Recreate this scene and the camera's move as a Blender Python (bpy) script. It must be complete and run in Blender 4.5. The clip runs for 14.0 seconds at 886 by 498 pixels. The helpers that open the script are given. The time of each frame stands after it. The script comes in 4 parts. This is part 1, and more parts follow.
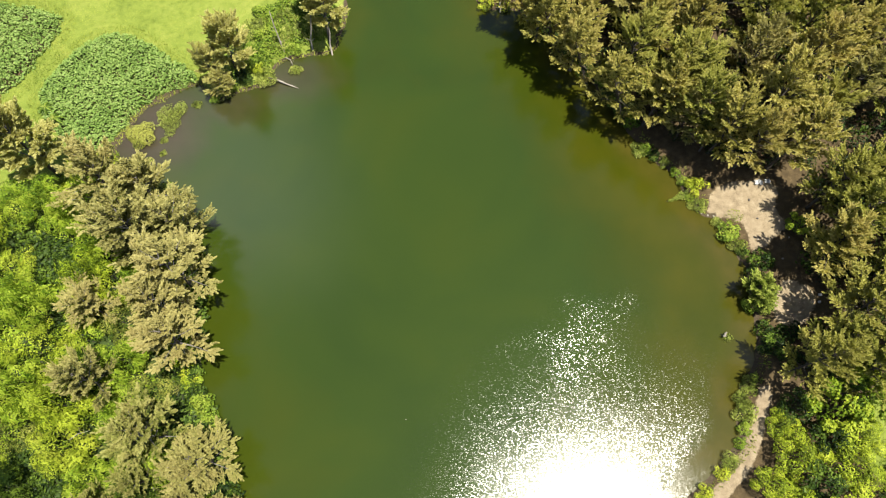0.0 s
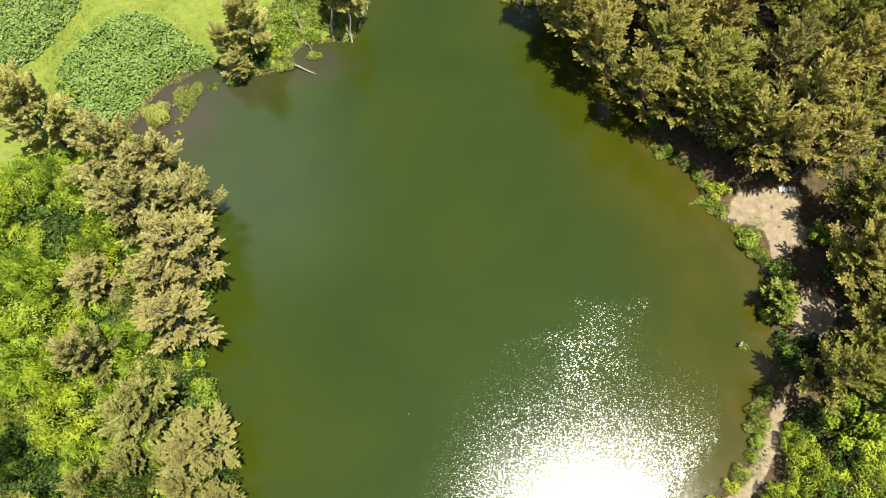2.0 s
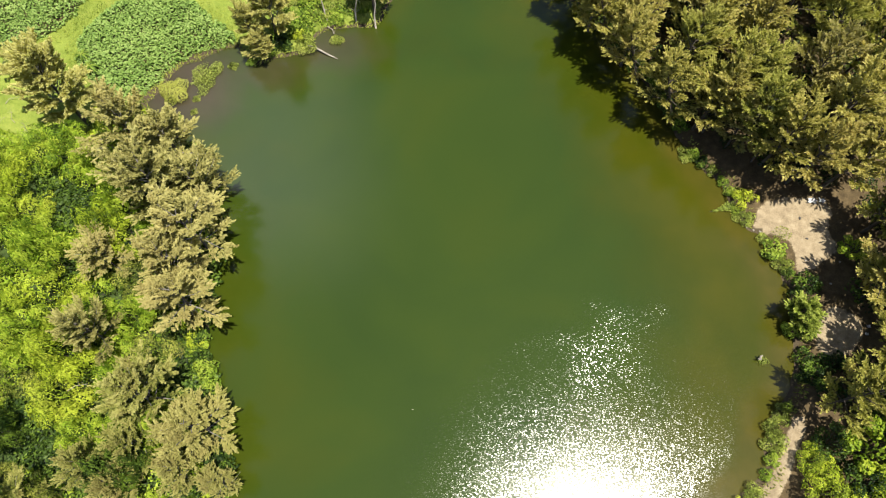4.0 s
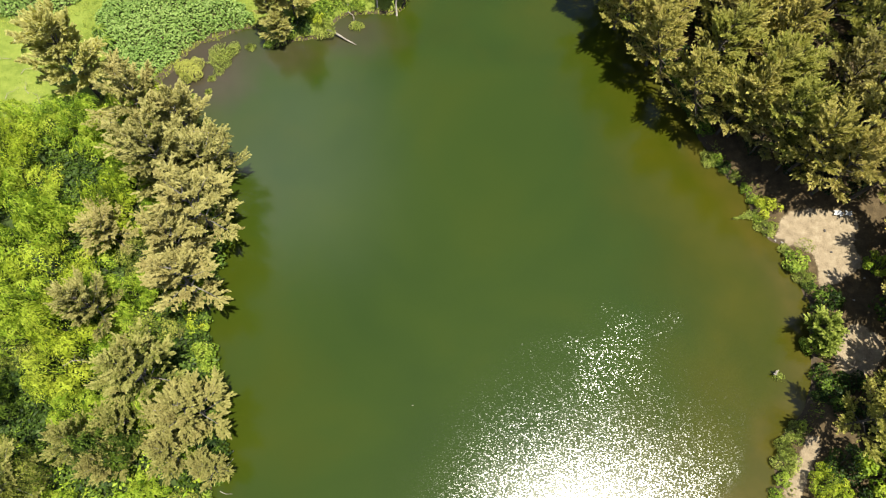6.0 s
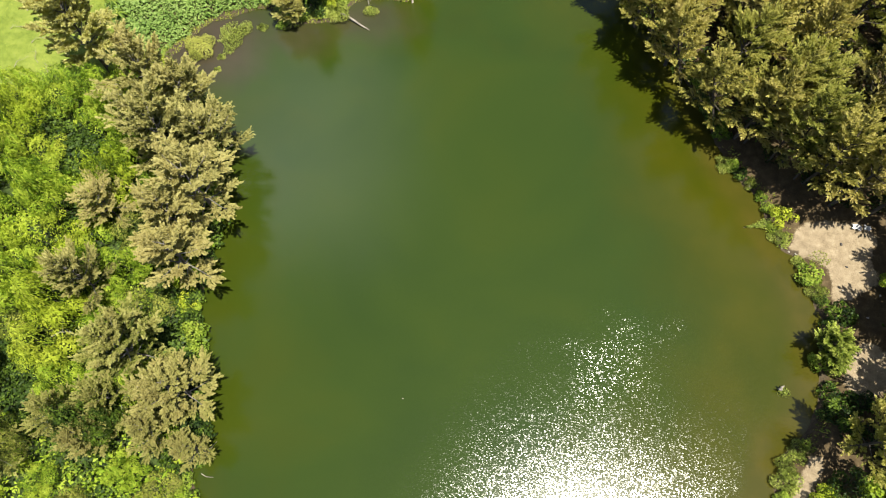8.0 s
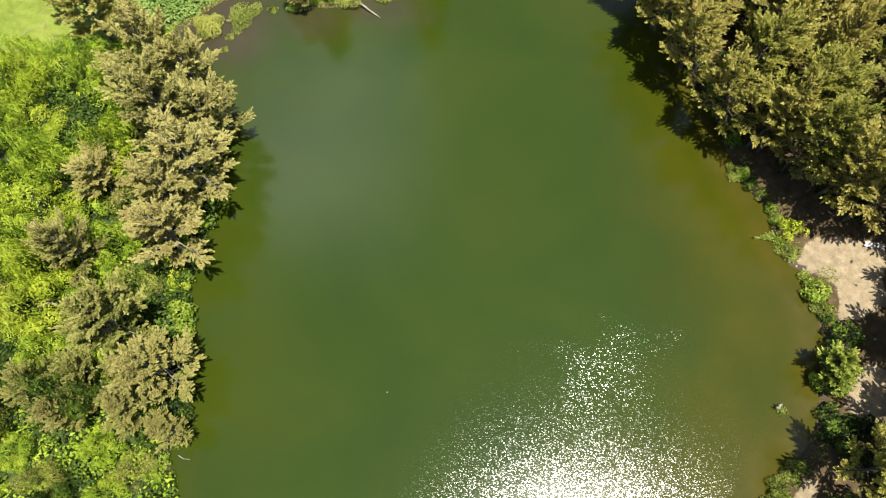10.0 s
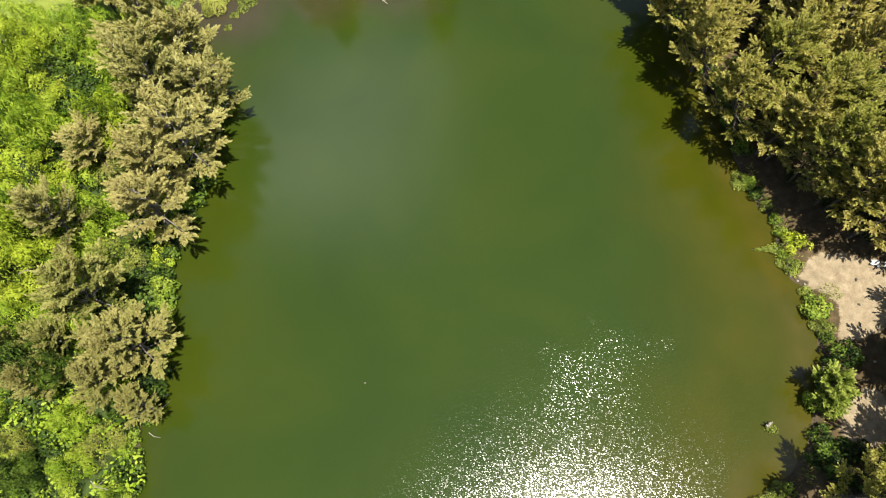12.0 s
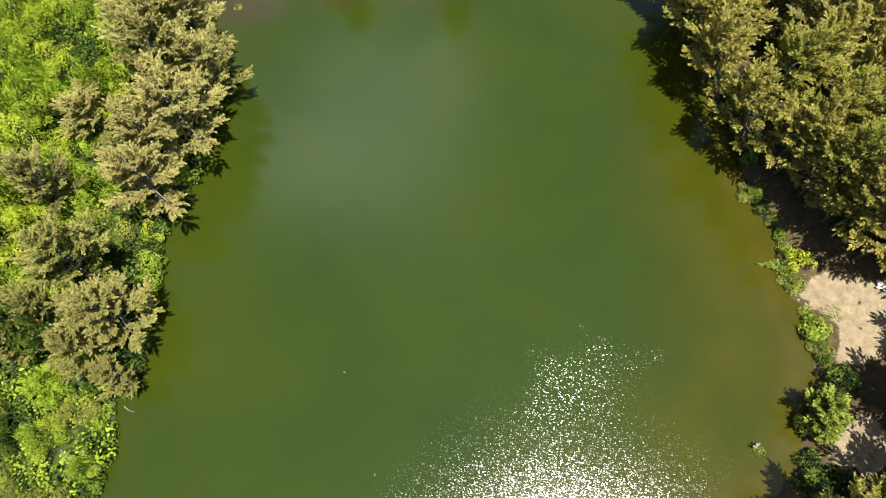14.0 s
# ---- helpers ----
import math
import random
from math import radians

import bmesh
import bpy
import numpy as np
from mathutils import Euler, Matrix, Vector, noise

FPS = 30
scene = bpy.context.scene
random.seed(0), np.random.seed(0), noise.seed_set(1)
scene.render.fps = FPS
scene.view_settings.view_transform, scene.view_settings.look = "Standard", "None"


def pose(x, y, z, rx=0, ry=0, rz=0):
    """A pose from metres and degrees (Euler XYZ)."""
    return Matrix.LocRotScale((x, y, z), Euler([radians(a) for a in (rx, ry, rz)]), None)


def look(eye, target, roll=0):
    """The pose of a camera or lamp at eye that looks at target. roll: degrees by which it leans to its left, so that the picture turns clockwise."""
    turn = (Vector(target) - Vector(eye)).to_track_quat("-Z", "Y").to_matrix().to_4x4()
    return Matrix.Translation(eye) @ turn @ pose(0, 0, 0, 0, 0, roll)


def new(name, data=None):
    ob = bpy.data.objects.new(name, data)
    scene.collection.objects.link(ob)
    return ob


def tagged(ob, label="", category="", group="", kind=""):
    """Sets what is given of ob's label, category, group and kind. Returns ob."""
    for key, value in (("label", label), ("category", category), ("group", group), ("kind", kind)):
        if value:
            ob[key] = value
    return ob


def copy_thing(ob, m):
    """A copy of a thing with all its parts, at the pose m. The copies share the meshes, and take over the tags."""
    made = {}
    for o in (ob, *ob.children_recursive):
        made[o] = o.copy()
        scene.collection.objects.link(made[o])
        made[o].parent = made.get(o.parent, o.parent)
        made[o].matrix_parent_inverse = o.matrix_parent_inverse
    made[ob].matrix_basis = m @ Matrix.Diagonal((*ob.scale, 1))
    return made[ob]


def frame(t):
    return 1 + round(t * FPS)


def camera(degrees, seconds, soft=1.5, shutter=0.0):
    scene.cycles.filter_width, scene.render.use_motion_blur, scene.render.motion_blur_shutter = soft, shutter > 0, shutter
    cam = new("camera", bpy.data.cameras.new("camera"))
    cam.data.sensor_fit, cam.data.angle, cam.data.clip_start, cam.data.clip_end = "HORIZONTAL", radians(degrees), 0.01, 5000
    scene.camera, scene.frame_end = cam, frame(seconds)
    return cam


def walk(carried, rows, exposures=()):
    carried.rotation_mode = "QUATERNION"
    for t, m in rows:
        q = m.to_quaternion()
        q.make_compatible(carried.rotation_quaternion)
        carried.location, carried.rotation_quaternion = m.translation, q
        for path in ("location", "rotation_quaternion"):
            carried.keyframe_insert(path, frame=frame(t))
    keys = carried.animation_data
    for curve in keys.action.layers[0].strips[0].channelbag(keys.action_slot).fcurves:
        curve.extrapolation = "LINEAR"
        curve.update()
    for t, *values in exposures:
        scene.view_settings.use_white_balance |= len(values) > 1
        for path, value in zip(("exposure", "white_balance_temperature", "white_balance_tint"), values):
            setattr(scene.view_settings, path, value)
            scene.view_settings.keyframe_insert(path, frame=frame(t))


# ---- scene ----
cam = camera(71.67, 14.0, soft=1.05)
PITCH, LEAN = -67.73, 1.03
# seconds, place of the eye, heading
PATH = [
    (0.0, 0.000, 0.000, 55.134, -0.000),
    (0.5, -0.000, -0.057, 54.852, 0.676),
    (1.0, -0.010, -0.109, 54.517, 1.408),
    (1.5, 0.022, -0.131, 54.203, 2.146),
    (2.0, 0.042, -0.164, 53.860, 2.910),
    (2.5, 0.084, -0.166, 53.491, 3.685),
    (3.0, 0.090, -0.175, 53.089, 4.556),
    (3.5, 0.091, -0.192, 52.718, 5.406),
    (4.0, 0.070, -0.197, 52.298, 6.272),
    (6.5, 0.653, -0.144, 50.445, 10.379),
    (7.0, 0.958, -0.122, 50.080, 11.246),
    (7.5, 1.283, -0.084, 49.713, 12.109),
    (8.0, 1.598, -0.065, 49.348, 13.020),
    (10.5, 3.661, 0.406, 47.776, 17.529),
    (11.0, 4.188, 0.527, 47.433, 18.470),
    (11.5, 4.697, 0.697, 47.122, 19.390),
    (12.0, 5.213, 0.840, 46.805, 20.349),
    (12.5, 5.686, 0.993, 46.543, 21.319),
    (13.0, 6.153, 1.134, 46.277, 22.361),
    (13.5, 6.649, 1.315, 46.010, 23.408),
    (14.0, 7.158, 1.520, 45.767, 24.514),
]
walk(cam, [(t, pose(x, y, z, 90 + PITCH, 0, yaw) @ pose(0, 0, 0, 0, 0, LEAN)) for t, x, y, z, yaw in PATH])
scene.view_settings.exposure = 1.55

# ---- sky and sun ----
SUN_UP, SUN_AZ = 75.6, -18.0  # elevation, and degrees from east towards north
world = bpy.data.worlds.new("sky")
scene.world = world
world.use_nodes = True
wn = world.node_tree.nodes
sky = wn.new("ShaderNodeTexSky")
sky.sky_type = "NISHITA"
sky.sun_disc = False
sky.sun_elevation, sky.sun_rotation = radians(SUN_UP), radians(90 - SUN_AZ)
wn["Background"].inputs["Strength"].default_value = 0.050
# out-of-view clouds, placed so one shows to the camera as pale sheen on water
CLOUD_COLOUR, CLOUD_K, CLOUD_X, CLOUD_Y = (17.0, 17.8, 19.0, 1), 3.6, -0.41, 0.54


def sky_math(op, a, b=0.0):
    node = wn.new("ShaderNodeMath")
    node.operation = op
    for i, v in enumerate((a, b)):
        if isinstance(v, bpy.types.NodeSocket):
            world.node_tree.links.new(v, node.inputs[i])
        else:
            node.inputs[i].default_value = v
    return node.outputs[0]


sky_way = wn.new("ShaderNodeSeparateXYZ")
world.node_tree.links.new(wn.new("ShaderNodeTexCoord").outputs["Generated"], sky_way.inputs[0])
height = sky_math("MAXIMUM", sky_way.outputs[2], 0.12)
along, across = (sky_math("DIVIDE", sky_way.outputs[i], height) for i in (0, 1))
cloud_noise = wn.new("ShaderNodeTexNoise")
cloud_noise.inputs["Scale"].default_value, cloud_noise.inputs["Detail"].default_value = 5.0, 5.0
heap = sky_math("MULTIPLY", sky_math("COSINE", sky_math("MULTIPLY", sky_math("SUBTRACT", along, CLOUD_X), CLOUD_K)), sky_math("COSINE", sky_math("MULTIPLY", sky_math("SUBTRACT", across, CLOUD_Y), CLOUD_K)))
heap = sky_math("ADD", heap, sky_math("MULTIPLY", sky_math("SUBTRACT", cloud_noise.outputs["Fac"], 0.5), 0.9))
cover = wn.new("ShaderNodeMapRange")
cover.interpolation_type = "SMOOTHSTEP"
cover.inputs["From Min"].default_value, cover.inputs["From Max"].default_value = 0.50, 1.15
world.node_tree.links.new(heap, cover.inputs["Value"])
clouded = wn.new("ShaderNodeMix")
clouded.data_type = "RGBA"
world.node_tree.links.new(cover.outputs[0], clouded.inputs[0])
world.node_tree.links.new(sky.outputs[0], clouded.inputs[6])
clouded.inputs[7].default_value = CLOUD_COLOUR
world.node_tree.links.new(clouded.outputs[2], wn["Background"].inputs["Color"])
sun_data = bpy.data.lights.new("sun", "SUN")
sun_data.energy, sun_data.angle, sun_data.color = 4.7, radians(0.53), (1.0, 0.94, 0.80)
sun = new("sun", sun_data)
SUN_WAY = Vector((math.cos(radians(SUN_UP)) * math.cos(radians(SUN_AZ)), math.cos(radians(SUN_UP)) * math.sin(radians(SUN_AZ)), math.sin(radians(SUN_UP))))
sun.matrix_world = look(SUN_WAY * 120, (0, 0, 0))


# ---- node helpers ----
class Nodes:
    """A short way to write a node material."""

    def __init__(self, name):
        self.mat = bpy.data.materials.new(name)
        self.mat.use_nodes = True
        self.tree = self.mat.node_tree
        self.bsdf = self.tree.nodes["Principled BSDF"]
        self.out = self.tree.nodes["Material Output"]

    def add(self, kind, **values):
        node = self.tree.nodes.new(kind)
        for key, value in values.items():
            if key in node.inputs:
                if isinstance(value, bpy.types.NodeSocket):
                    self.tree.links.new(value, node.inputs[key])
                else:
                    node.inputs[key].default_value = value
        return node

    def link(self, a, b):
        self.tree.links.new(a, b)

    def coord(self, which="Object"):
        return self.tree.nodes.new("ShaderNodeTexCoord").outputs[which]

    def noise(self, scale, detail=3.0, rough=0.55, vector=None, distortion=0.0):
        n = self.add("ShaderNodeTexNoise", Scale=scale, Detail=detail, Roughness=rough, Distortion=distortion)
        self.link(vector if vector is not None else self.coord(), n.inputs["Vector"])
        return n.outputs["Fac"]

    def attribute(self, name):
        n = self.tree.nodes.new("ShaderNodeAttribute")
        n.attribute_name = name
        return n.outputs["Fac"]

    def math(self, op, a, b=0.0, clamp=False):
        n = self.tree.nodes.new("ShaderNodeMath")
        n.operation, n.use_clamp = op, clamp
        for i, v in enumerate((a, b)):
            if isinstance(v, bpy.types.NodeSocket):
                self.link(v, n.inputs[i])
            else:
                n.inputs[i].default_value = v
        return n.outputs[0]

    def ramp(self, fac, stops):
        n = self.tree.nodes.new("ShaderNodeValToRGB")
        e = n.color_ramp.elements
        while len(e) < len(stops):
            e.new(0.5)
        for el, (p, c) in zip(e, stops):
            el.position, el.color = p, (*c, 1) if len(c) == 3 else c
        self.link(fac, n.inputs["Fac"])
        return n.outputs["Color"]

    def span(self, fac, a, b, lo=0.0, hi=1.0):
        n = self.tree.nodes.new("ShaderNodeMapRange")
        n.inputs["From Min"].default_value, n.inputs["From Max"].default_value = a, b
        n.inputs["To Min"].default_value, n.inputs["To Max"].default_value = lo, hi
        self.link(fac, n.inputs["Value"])
        return n.outputs["Result"]

    def mix(self, fac, a, b, blend="MIX"):
        n = self.tree.nodes.new("ShaderNodeMix")
        n.data_type, n.blend_type = "RGBA", blend
        for sock, v in ((n.inputs[0], fac), (n.inputs[6], a), (n.inputs[7], b)):
            if isinstance(v, bpy.types.NodeSocket):
                self.link(v, sock)
            elif isinstance(v, (int, float)):
                sock.default_value = v
            else:
                sock.default_value = (*v, 1)
        return n.outputs[2]

    def bump(self, height, strength, distance=0.05):
        n = self.add("ShaderNodeBump", Strength=strength, Distance=distance)
        self.link(height, n.inputs["Height"])
        return n.outputs["Normal"]


def foliage(name, dark, mid, light, translucent=0.25, warm=None, rough=0.55):
    """Leaves toned by spray and by plant, with shade painted into crowns and bushes."""
    n = Nodes(name)
    tone = n.attribute("tone")
    info = n.tree.nodes.new("ShaderNodeObjectInfo")
    geo = n.tree.nodes.new("ShaderNodeNewGeometry")
    leaf = n.math("MULTIPLY", n.math("SUBTRACT", geo.outputs["Random Per Island"], 0.5), 0.22)
    plant = n.math("MULTIPLY", n.math("SUBTRACT", info.outputs["Random"], 0.5), 0.38)
    patch = n.math("MULTIPLY", n.math("SUBTRACT", n.noise(0.35, 2.0), 0.5), 0.7)
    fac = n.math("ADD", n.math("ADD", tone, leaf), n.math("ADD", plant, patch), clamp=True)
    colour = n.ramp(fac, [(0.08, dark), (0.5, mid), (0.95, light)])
    if warm:
        own = n.math("MULTIPLY", n.math("SUBTRACT", info.outputs["Random"], 0.5), 0.9)
        dry = n.math("ADD", n.span(n.noise(0.55, 3.0), 0.47, 0.72), own, clamp=True)
        colour = n.mix(n.math("MULTIPLY", dry, 0.75), colour, warm)
    n.link(colour, n.bsdf.inputs["Base Color"])
    n.bsdf.inputs["Roughness"].default_value = rough
    n.bsdf.inputs["Specular IOR Level"].default_value = 0.15
    tr = n.tree.nodes.new("ShaderNodeBsdfTranslucent")
    n.link(n.mix(1.0, colour, (1.0, 1.05, 0.5), "MULTIPLY"), tr.inputs["Color"])
    both = n.tree.nodes.new("ShaderNodeMixShader")
    both.inputs[0].default_value = translucent
    n.link(n.bsdf.outputs[0], both.inputs[1])
    n.link(tr.outputs[0], both.inputs[2])
    n.link(both.outputs[0], n.out.inputs["Surface"])
    return n.mat


def bark(name, dark, light, scale=6.0):
    n = Nodes(name)
    f = n.noise(scale, 5.0, 0.65)
    g = n.noise(scale * 0.2, 2.0)
    n.link(n.mix(n.span(g, 0.35, 0.7), n.ramp(f, [(0.3, dark), (0.7, light)]), dark), n.bsdf.inputs["Base Color"])
    n.bsdf.inputs["Roughness"].default_value = 0.9
    n.link(n.bump(f, 0.8, 0.03), n.bsdf.inputs["Normal"])
    return n.mat


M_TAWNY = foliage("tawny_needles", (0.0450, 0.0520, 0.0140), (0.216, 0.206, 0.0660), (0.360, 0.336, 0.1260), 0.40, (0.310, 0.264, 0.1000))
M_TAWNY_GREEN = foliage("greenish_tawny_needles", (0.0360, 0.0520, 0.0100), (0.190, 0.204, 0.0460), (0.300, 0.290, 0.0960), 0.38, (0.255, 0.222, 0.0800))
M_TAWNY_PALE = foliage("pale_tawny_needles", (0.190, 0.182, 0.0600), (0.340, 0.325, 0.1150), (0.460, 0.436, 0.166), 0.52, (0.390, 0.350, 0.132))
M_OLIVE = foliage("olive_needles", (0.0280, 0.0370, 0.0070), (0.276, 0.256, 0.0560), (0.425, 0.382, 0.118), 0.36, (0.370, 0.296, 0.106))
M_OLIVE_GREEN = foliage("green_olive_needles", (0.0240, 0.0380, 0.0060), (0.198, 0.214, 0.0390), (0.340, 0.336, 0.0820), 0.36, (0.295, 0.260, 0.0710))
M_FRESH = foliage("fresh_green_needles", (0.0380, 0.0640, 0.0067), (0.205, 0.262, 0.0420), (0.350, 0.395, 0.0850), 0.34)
M_VINE = foliage("vine_leaves", (0.0640, 0.1040, 0.0070), (0.276, 0.360, 0.0240), (0.400, 0.468, 0.0450), 0.44, (0.310, 0.312, 0.0530))
M_VINE_DEEP = foliage("mid_green_vine_leaves", (0.0420, 0.0880, 0.0062), (0.204, 0.304, 0.0225), (0.345, 0.415, 0.0480), 0.44)
M_VINE_DRY = foliage("half_dry_twig_leaves", (0.0560, 0.0728, 0.0112), (0.179, 0.207, 0.0308), (0.291, 0.302, 0.0616), 0.28, (0.246, 0.224, 0.0616))
M_BROAD = foliage("bright_broad_leaves", (0.0280, 0.0560, 0.0045), (0.123, 0.190, 0.0112), (0.280, 0.336, 0.0280), 0.34)
# dark green leaves whose colour also holds the shade of gaps and undergrowth
M_DARK_SHADE_LEAF = foliage("dark_shade_toned_leaves", (0.0067, 0.0179, 0.0034), (0.0336, 0.0616, 0.0078), (0.0952, 0.146, 0.0168), 0.28)
M_SHORE = foliage("shore_leaves", (0.0392, 0.0784, 0.0067), (0.151, 0.224, 0.0224), (0.280, 0.336, 0.0504), 0.34)
M_YELLOWBUSH = foliage("yellow_green_leaves", (0.0560, 0.0840, 0.0056), (0.226, 0.290, 0.0170), (0.360, 0.402, 0.0360), 0.34)
M_DOME = foliage("fine_yellow_olive_leaves", (0.106, 0.123, 0.0168), (0.213, 0.235, 0.0364), (0.302, 0.314, 0.0672), 0.25)
M_TARO = foliage("taro_leaves", (0.0540, 0.1040, 0.0190), (0.150, 0.236, 0.0510), (0.240, 0.320, 0.0980), 0.36, rough=0.5)
M_REED = foliage("reed_blades", (0.0672, 0.0840, 0.0160), (0.172, 0.218, 0.0350), (0.285, 0.310, 0.0720), 0.25)
M_GRASS = foliage("grass_blades", (0.0672, 0.101, 0.0090), (0.162, 0.207, 0.0280), (0.258, 0.280, 0.0532), 0.3)
M_BARK = bark("grey_brown_bark", (0.0240, 0.0190, 0.0140), (0.0760, 0.0620, 0.0480))
M_GREYWOOD = bark("weathered_grey_wood", (0.0850, 0.0775, 0.0680), (0.210, 0.190, 0.165))
M_PALE = bark("bleached_wood", (0.130, 0.115, 0.0950), (0.275, 0.250, 0.215))


# ---- plan ----
LEFT_BANK = [(-11.5, 62), (-11.6, 51.5), (-12.7, 46.3), (-15.4, 45.5), (-18.1, 44.5), (-19.6, 41.5), (-22, 40.7), (-24.5, 39.4), (-27, 41.2),
             (-29.7, 39.7), (-32.1, 37.8), (-33.3, 34.8), (-34, 32.7), (-31.6, 30.5), (-28.3, 28.6), (-26.2, 25.5), (-24.8, 22), (-22.8, 17.6),
             (-22, 13.3), (-21.4, 9.2), (-19.5, 5.2), (-17.8, 2), (-16.9, -1), (-16.7, -2.9), (-15.4, -5.7), (-14, -9), (-9, -15), (0, -18)]
RIGHT_BANK = [(9, -13), (16, -4.5), (21.5, 1), (23.7, 2.9), (26, 5.2), (26, 7.1), (26.7, 9.6), (28.1, 11.6), (29, 14.2), (29.2, 16.4), (29, 18.6),
              (29.4, 20.9), (28.4, 22.9), (27.2, 25.9), (25.9, 26.8), (24.5, 29), (23.4, 31.6), (21.3, 33.2), (19.7, 35.9), (17.9, 39.2),
              (15.4, 43.2), (11.6, 48.4), (8.6, 52.2), (3.8, 53), (3.5, 57), (2, 64), (-5, 67)]
BEACH = [(27.0, 29.2), (28.4, 29.9), (30.6, 30.3), (32.4, 30.5), (33.3, 29.2), (32.8, 27.4), (33.4, 25.3), (32.2, 24.2), (30.7, 23.0), (29.8, 22.9), (29.6, 25.2), (28.4, 26.2), (27.0, 26.3), (26.3, 27.0)]
SANDBAR = [(32.7, 19.8), (34.8, 18.2), (33.0, 15.4), (31.0, 15.9), (31.2, 18.0)]
PATH_LINE = [(28.7, 9.2), (27.9, 7.6), (27.0, 5.2), (25.4, 2.6), (23.4, 0.9), (19, -3.5)]
TRACK = [(33.0, 25.0), (32.3, 21.0), (32.0, 17.0), (30.6, 12.6)]
TARO_MAIN = [(-41.8, 42.9), (-39.6, 46.0), (-36.6, 47.4), (-33.8, 46.6), (-30.2, 44.4), (-27.4, 42.4), (-27.5, 41.2), (-29.8, 40.2), (-32.2, 38.2), (-33.6, 35.4), (-35.2, 32.9), (-37.2, 32.0), (-39.4, 33.6), (-42.2, 36.4), (-43.0, 39.6)]
TARO_SIDE = [(-56, 51), (-48, 51), (-43.6, 49.8), (-42.9, 47.2), (-44.0, 44.2), (-45.3, 40.6), (-47.4, 38.4), (-52, 37.0), (-58, 40)]
LAWN_EAST = [(36.0, 4.8), (37.4, 8.6), (40, 11.5), (46, 11.5), (46, 0), (37.5, 1.5)]


def rounded(points, step=5):
    """A closed Catmull-Rom curve through points."""
    p = np.array(points, float)
    a, b, c, d = np.roll(p, 1, 0), p, np.roll(p, -1, 0), np.roll(p, -2, 0)
    out = []
    for k in range(step):
        t = k / step
        out.append(0.5 * (2 * b + (c - a) * t + (2 * a - 5 * b + 4 * c - d) * t * t + (3 * b - a - 3 * c + d) * t ** 3))
    return np.stack(out, 1).reshape(-1, 2)


def inside_distance(xy, poly):
    """Signed distance to a closed line: positive inside."""
    xy = np.atleast_2d(np.asarray(xy, float))
    a, b = poly, np.roll(poly, -1, 0)
    best = np.full(len(xy), 1e9)
    odd = np.zeros(len(xy), bool)
    for (ax, ay), (bx, by) in zip(a, b):
        ex, ey = bx - ax, by - ay
        wx, wy = xy[:, 0] - ax, xy[:, 1] - ay
        t = np.clip((wx * ex + wy * ey) / (ex * ex + ey * ey + 1e-12), 0, 1)
        best = np.minimum(best, (wx - t * ex) ** 2 + (wy - t * ey) ** 2)
        cross = (ay > xy[:, 1]) != (by > xy[:, 1])
        odd ^= cross & (xy[:, 0] < ex * (xy[:, 1] - ay) / (ey if abs(ey) > 1e-12 else 1e-12) + ax)
    return np.where(odd, 1, -1) * np.sqrt(best)


def line_distance(xy, line):
    xy = np.atleast_2d(np.asarray(xy, float))
    best = np.full(len(xy), 1e9)
    for (ax, ay), (bx, by) in zip(line, line[1:]):
        ex, ey = bx - ax, by - ay
        t = np.clip(((xy[:, 0] - ax) * ex + (xy[:, 1] - ay) * ey) / (ex * ex + ey * ey), 0, 1)
        best = np.minimum(best, np.hypot(xy[:, 0] - ax - t * ex, xy[:, 1] - ay - t * ey))
    return best


def smooth(x, a, b):
    t = np.clip((x - a) / (b - a), 0, 1)
    return t * t * (3 - 2 * t)


def wobble(xy, scale, seed=0.0):
    """Soft noise from a few sines, -1 to 1."""
    x, y = xy[:, 0] * scale + seed, xy[:, 1] * scale - 1.7 * seed
    return (np.sin(x * 1.3 + 2.1 * np.sin(y * 0.9)) + np.sin(y * 1.7 + 1.6 * np.sin(x * 1.1 + 2)) + 0.6 * np.sin(2.9 * x - 2.3 * y + seed)) / 2.6


SHORE = rounded(LEFT_BANK + RIGHT_BANK, 8)
SHORE = SHORE + 0.22 * np.stack([wobble(SHORE, 1.3, 3.0), wobble(SHORE, 1.5, 9.0)], 1) + 0.09 * np.stack([wobble(SHORE, 4.3, 1.0), wobble(SHORE, 4.7, 5.0)], 1)


def land(xy):
    """Metres inland from the water's edge; minus out on the pond."""
    return -inside_distance(xy, SHORE)


def ground_height(xy):
    xy = np.atleast_2d(np.asarray(xy, float))
    d = land(xy)
    up = 0.02 + 0.45 * smooth(d, 0.0, 1.6) + 0.35 * smooth(d, 1.0, 9.0) + smooth(d, 0.3, 3) * 0.10 * wobble(xy, 0.9)
    marsh = smooth(np.hypot((xy[:, 0] + 30.0) / 6.5, (xy[:, 1] - 36.0) / 6.5), 1.0, 0.6)
    up = up * (1 - 0.55 * marsh)
    down = -1.6 * smooth(-d, -0.1, 5.0)
    return np.where(d > 0, up, down)


def gz(x, y):
    return float(ground_height([(x, y)])[0])


